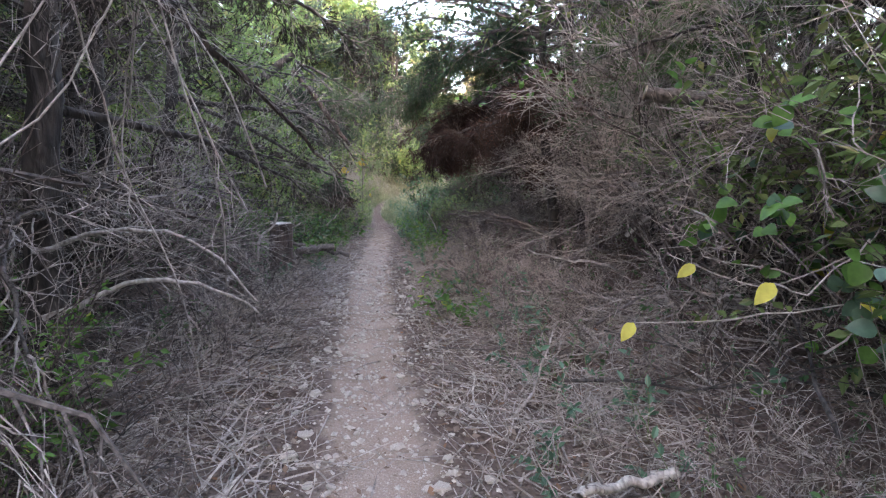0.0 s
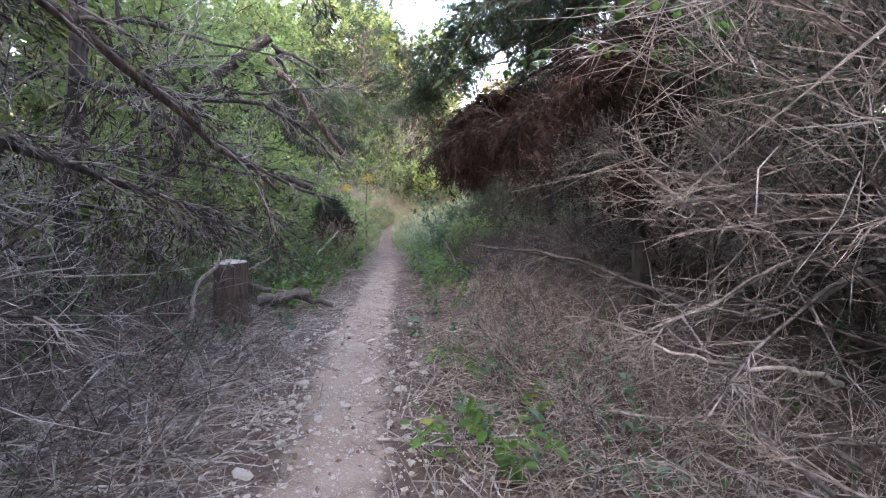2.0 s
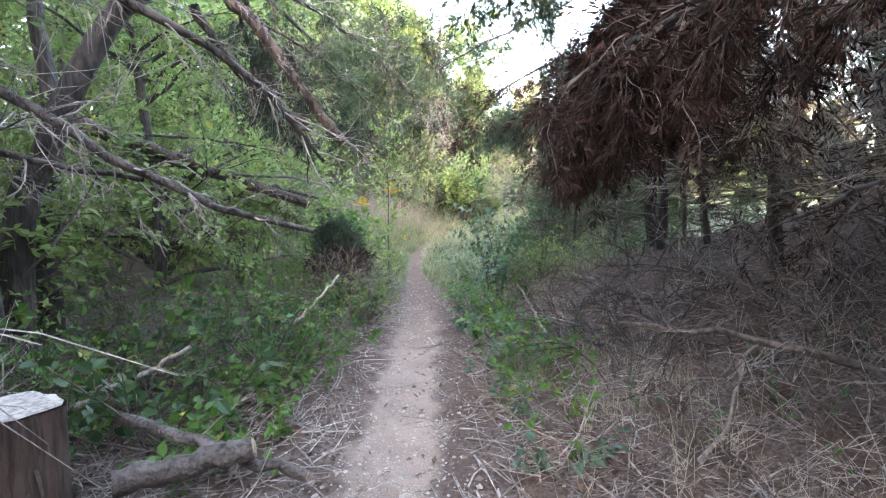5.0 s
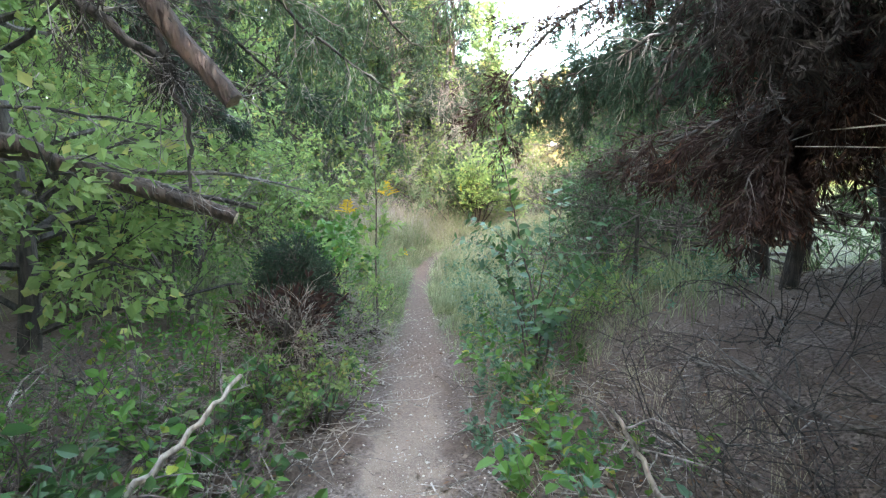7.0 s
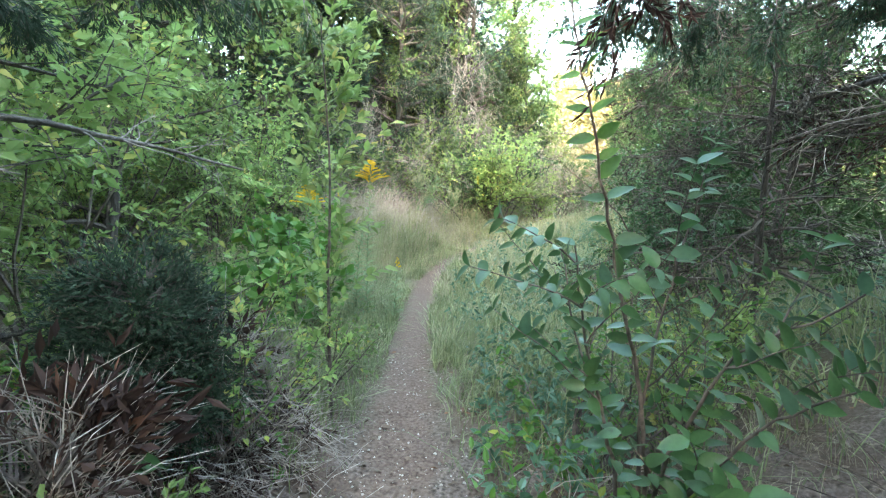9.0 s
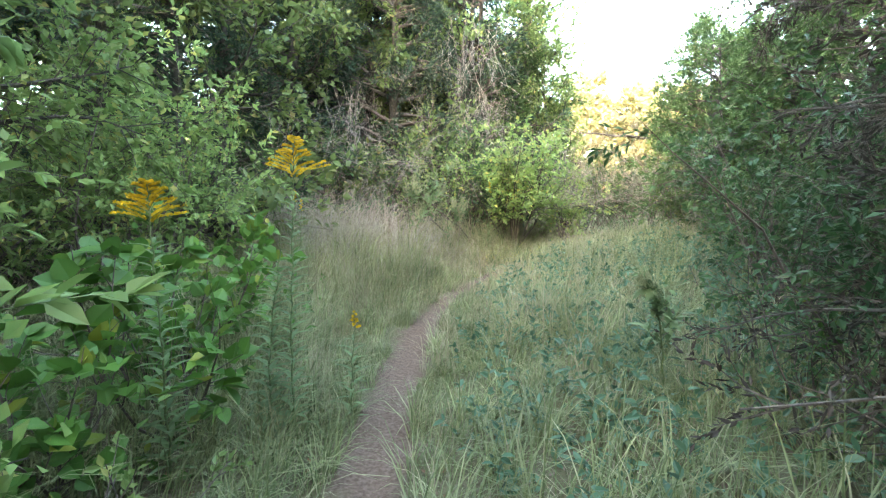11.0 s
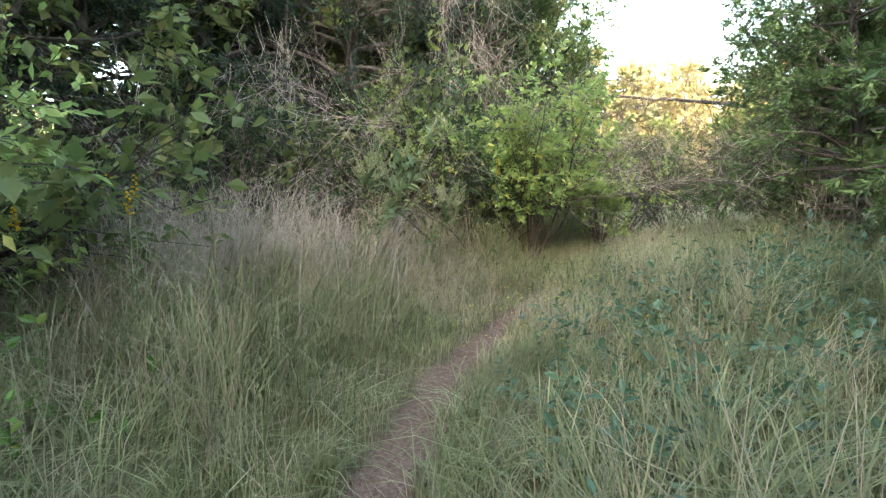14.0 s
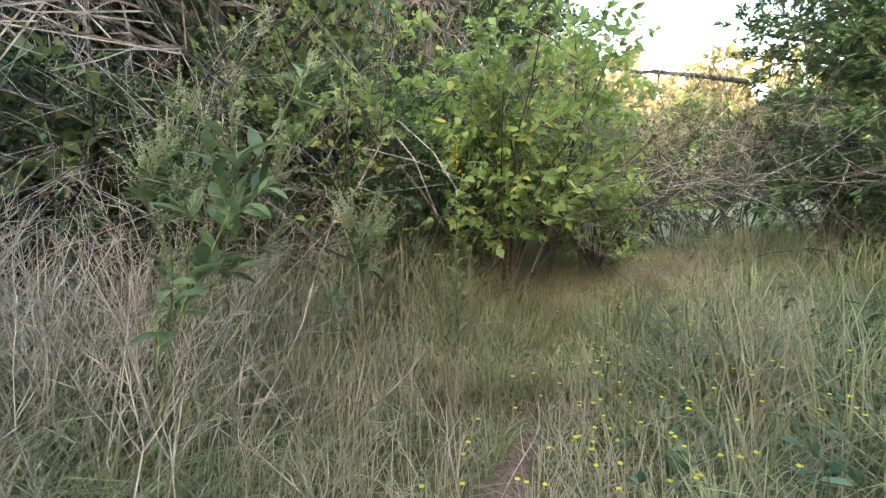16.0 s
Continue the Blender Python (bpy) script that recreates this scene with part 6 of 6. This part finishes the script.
NEAR = [0.5, 0.2, 0.1, 0.0, 0.0]
stuff("grass", build_grass(71, 2500, 20, 11.8, 24.5, 1.9, 0.0, 0.35, 0.8, NEAR, 0.7, 0.004, 0.010), M_GRASS, "tall green grass bowing over the narrow trail", "grass")
stuff("dry_grass", build_grass(72, 900, 16, 14.0, 24.0, 1.8, -0.6, 0.5, 0.95, NEAR, 0.9, 0.0025, 0.005), M_DRYGRASS, "dry straw-coloured grass in the clearing", "grass")
stuff("matted_grass", build_grass(74, 500, 18, 17.0, 24.0, 0.55, 0.1, 0.3, 0.6, [0, 0.16, 0.16, 0.03, 0.0], 1.2, 0.003, 0.006, 0.1), M_DRYGRASS, "trampled straw-coloured grass matted over the trail", "grass")
stuff("short_grass", build_grass(73, 1000, 14, 10.5, 24.5, 0.7, 0.0, 0.15, 0.35, [0.34, 0.19, 0.17, 0.0, 0.0], 0.2, 0.003, 0.006), M_GRASS, "short green grass at the edges of the trail", "grass")
stuff("bank_grass", build_grass(77, 110, 16, 6.8, 13.0, 0.75, 1.5, 0.25, 0.55, [0.6, 0.6, 0.6, 0.6, 0.6], 2.5, 0.002, 0.004, 0.06, True), M_DRYGRASS, "wispy pale grass on the bank", "grass")


def build_straw():
    """Dead weeds in a grey-tan drift before the hedge."""
    rng = np.random.default_rng(75)
    n = 900
    x, y = rng.normal(-4.6, 0.8, n), rng.normal(19.6, 0.45, n)
    far = rng.uniform(0, 1, n) < 0.2
    x = np.where(far, rng.normal(2.4, 0.6, n), x)
    y = np.where(far, rng.normal(21.6, 0.5, n), y)
    p = np.stack([x, y, ground_z(x, y)], 1)
    ln = grow(rng, p, rng.normal(0, 0.3, (n, 3)) + [0.1, 0, 1], rng.uniform(0.5, 1.15, n), 6, 0.13, -0.02)
    g = Geo().tubes(ln, taper(n, 6, 0.0042, 0.0016), 3, False)
    p, d, f = shoots(rng, ln, 5, 0.4, 1.0, 0.7)
    t2 = grow(rng, p, d, rng.uniform(0.08, 0.3, len(p)), 4, 0.2, 0.0)
    return g.tubes(t2, taper(len(t2), 4, 0.0018, 0.0008), 3, False)


stuff("dead_weeds", build_straw(), M_STRAWSTEM, "drift of dead grey-tan weed stalks before the hedge", "weeds")


def build_flowers():
    rng = np.random.default_rng(76)
    n = 260
    y = rng.uniform(18.4, 21.5, n)
    x = trail_x(y) + rng.normal(0.55, 0.35, n)
    z = ground_z(x, y) + rng.uniform(0.2, 0.5, n)
    p = np.repeat(np.stack([x, y, z], 1), 5, 0)
    a = np.tile(np.arange(5) * 2 * np.pi / 5, n)
    return Geo().leaves(p, np.stack([np.cos(a), np.sin(a), 0.3 + 0 * a], 1), np.tile([0, 0, 1.0], (5 * n, 1)), 0.011, 0.009)


stuff("wildflowers", build_flowers(), M_FLOWER, "tiny yellow wildflowers in the grass", "flowers")


def build_litter_leaves():
    rng = np.random.default_rng(81)
    n = 50000
    y = rng.uniform(-1.0, 15.5, n)
    off = np.where(rng.uniform(0, 1, n) < 0.5, rng.normal(0, 1.5, n), rng.uniform(-3, 6.5, n))
    keep = rng.uniform(0, 1, n) < np.interp(np.abs(off), [0.0, 0.25, 0.5, 0.8], [0.08, 0.15, 0.6, 1.0]) * np.interp(y, [11, 15.5], [1, 0.25])
    y, off = y[keep], off[keep]
    x = trail_x(y) + off
    n = len(x)
    p = np.stack([x, y, ground_z(x, y) + rng.uniform(0.002, 0.02, n)], 1)
    a = rng.uniform(0, 2 * np.pi, n)
    L = rng.uniform(0.018, 0.065, n)
    return Geo().leaves(p, np.stack([np.cos(a), np.sin(a), rng.normal(0, 0.25, n)], 1), rng.normal(0, 0.35, (n, 3)) + [0, 0, 1], L, L * rng.uniform(0.3, 0.7, n), 0.3)


stuff("leaf_litter", build_litter_leaves(), M_LITTER, "brown and grey fallen leaves beside the trail", "leaf litter")


def build_litter_twigs():
    rng = np.random.default_rng(82)
    n = 8500
    y = rng.uniform(0.4, 12.5, n)
    side = np.where(rng.uniform(0, 1, n) < 0.55, -1, 1)
    off = side * np.abs(rng.normal(0.95, 0.6, n))
    keep = (np.abs(off) > 0.38) | (rng.uniform(0, 1, n) < 0.08)
    keep &= rng.uniform(0, 1, n) < np.interp(y, [7, 10], [1, 0.35])
    y, off = y[keep], off[keep]
    x = trail_x(y) + off
    n = len(x)
    p = np.stack([x, y, ground_z(x, y) + rng.uniform(0.004, 0.05, n)], 1)
    a = rng.uniform(0, 2 * np.pi, n)
    ln = grow(rng, p, np.stack([np.cos(a), np.sin(a), rng.normal(0.05, 0.15, n)], 1), rng.uniform(0.12, 0.6, n), 4, 0.26, -0.02)
    low = ground_z(ln[..., 0], ln[..., 1])
    ln[..., 2] = np.maximum(ln[..., 2], low + 0.003)
    return Geo().tubes(ln, taper(n, 4, rng.uniform(0.002, 0.0075, n), 0.0016), 3, False)


stuff("twig_litter", build_litter_twigs(), M_TWIG, "dead grey twigs strewn over the ground beside the trail", "twigs")


def build_undergrowth(seed, zones, hmin, hmax, leaf, aspect):
    """Low leafy growth too thick to tell plant from plant. zones: count, off0, off1, y0, y1."""
    rng = np.random.default_rng(seed)
    off = np.concatenate([rng.uniform(a, b, n) for n, a, b, c, d in zones])
    y = np.concatenate([rng.uniform(c, d, n) for n, a, b, c, d in zones])
    x = trail_x(y) + off
    n = len(x)
    p = np.stack([x, y, ground_z(x, y) - 0.01], 1)
    h = rng.uniform(hmin, hmax, n) * np.interp(np.abs(off), [0.4, 1.0], [0.45, 1.0])
    ln = grow(rng, p, rng.normal(0, 0.35, (n, 3)) + [0, 0, 1], h, 5, 0.16, -0.01)
    g = Geo().tubes(ln[:, ::2], taper(n, 3, 0.003, 0.0012), 3, False)
    q, d, f = shoots(rng, ln, 11, 0.15, 1.0, 1.3, 0.5)
    L = leaf * rng.uniform(0.5, 1.3, len(q))
    return g, Geo().leaves(q, d, rng.normal(0, 0.45, (len(q), 3)) + [0, -0.25, 1], L, L * aspect, 0.2, True, 0.2)


for seed, zones, h0, h1, leaf, aspect, m, label in (
        (95, ((360, -3.4, -0.55, 7.8, 13.5), (60, 0.6, 1.25, 8.2, 13.5)), 0.15, 0.6, 0.075, 0.5, M_LEAF, "thick green undergrowth of low broadleaf plants"),
        (96, ((760, 0.55, 3.4, 13.0, 20.5), (100, 0.5, 1.2, 9.5, 13.5), (60, 0.9, 1.8, 2.0, 7.0)), 0.2, 0.62, 0.068, 0.45, M_LEAF_BLUE, "thick blue-green undergrowth of small leaves"),
        (97, ((170, -4.6, -0.9, 13.2, 17.8),), 0.25, 0.75, 0.075, 0.55, M_LEAF, "green undergrowth at the edge of the clearing"),
        (98, ((170, -4.0, -1.3, 0.4, 7.8), (120, -3.8, -1.3, 7.8, 12.0), (120, 1.4, 4.0, 1.5, 9.0)), 0.1, 0.45, 0.05, 0.5, M_LEAF_DARK, "dark low undergrowth under the junipers")):
    stems, blades = build_undergrowth(seed, zones, h0, h1, leaf, aspect)
    growth = stuff("undergrowth", blades, m, label, "undergrowth")
    part("stem", stems, M_GREENSTEM, growth, kind="stuff")


# ------------------------------------------------------------ stones on the path
def stone_mesh(seed):
    rng = np.random.default_rng(seed)
    bm = bmesh.new()
    bmesh.ops.create_icosphere(bm, subdivisions=1, radius=1)
    for v in bm.verts:
        v.co *= rng.uniform(0.72, 1.12)
        v.co.z *= 0.5
    me = bpy.data.meshes.new("stone")
    bm.to_mesh(me)
    bm.free()
    me.materials.append(M_STONE)
    return me


def build_stones():
    rng = np.random.default_rng(91)
    shapes = [stone_mesh(s) for s in range(900, 908)]
    for k in range(280):
        y = rng.uniform(1.2, 8.0)
        off = rng.choice([-1, 1]) * abs(rng.normal(0.30, 0.17)) if rng.uniform() < 0.75 else rng.normal(0, 0.3)
        x = float(trail_x(y)) + off
        size = min(rng.lognormal(-3.8, 0.45), 0.06)
        ob = new("stone", shapes[k % 8])
        ob.parent = ground
        ob.matrix_local = pose(x, y, float(ground_z(x, y)) + size * 0.18, rng.uniform(-15, 15), rng.uniform(-15, 15), rng.uniform(0, 360)) @ Matrix.Diagonal((size * rng.uniform(0.8, 1.4), size, size * rng.uniform(0.7, 1.1), 1))
    g = Geo()
    n = 7500
    y = rng.uniform(0.6, 14.5, n)
    off = rng.normal(0, 0.38, n)
    x = trail_x(y) + off
    s = np.minimum(rng.lognormal(-4.7, 0.55, n), 0.028) * np.interp(y, [7, 9, 14], [1, 0.6, 0.4])
    base = np.array([[1, 0, 0], [0, 1, 0], [-1, 0, 0], [0, -1, 0], [0, 0, 0.75], [0, 0, -0.7]], float)
    v = base[None] * rng.uniform(0.65, 1.25, (n, 6, 1)) * s[:, None, None]
    a = rng.uniform(0, 6.28, n)
    c, sn = np.cos(a)[:, None], np.sin(a)[:, None]
    v = np.stack([v[..., 0] * c - v[..., 1] * sn, v[..., 0] * sn + v[..., 1] * c, v[..., 2]], -1)
    v = v + np.stack([x, y, ground_z(x, y) + 0.15 * s], 1)[:, None]
    f = np.array([[0, 1, 4], [1, 2, 4], [2, 3, 4], [3, 0, 4], [1, 0, 5], [2, 1, 5], [3, 2, 5], [0, 3, 5]])
    g.add(v, tri=(np.arange(n)[:, None, None] * 6 + f[None]).reshape(-1, 3))
    stuff("gravel", g, M_STONE, "pale limestone gravel scattered over the trail", "gravel")


build_stones()
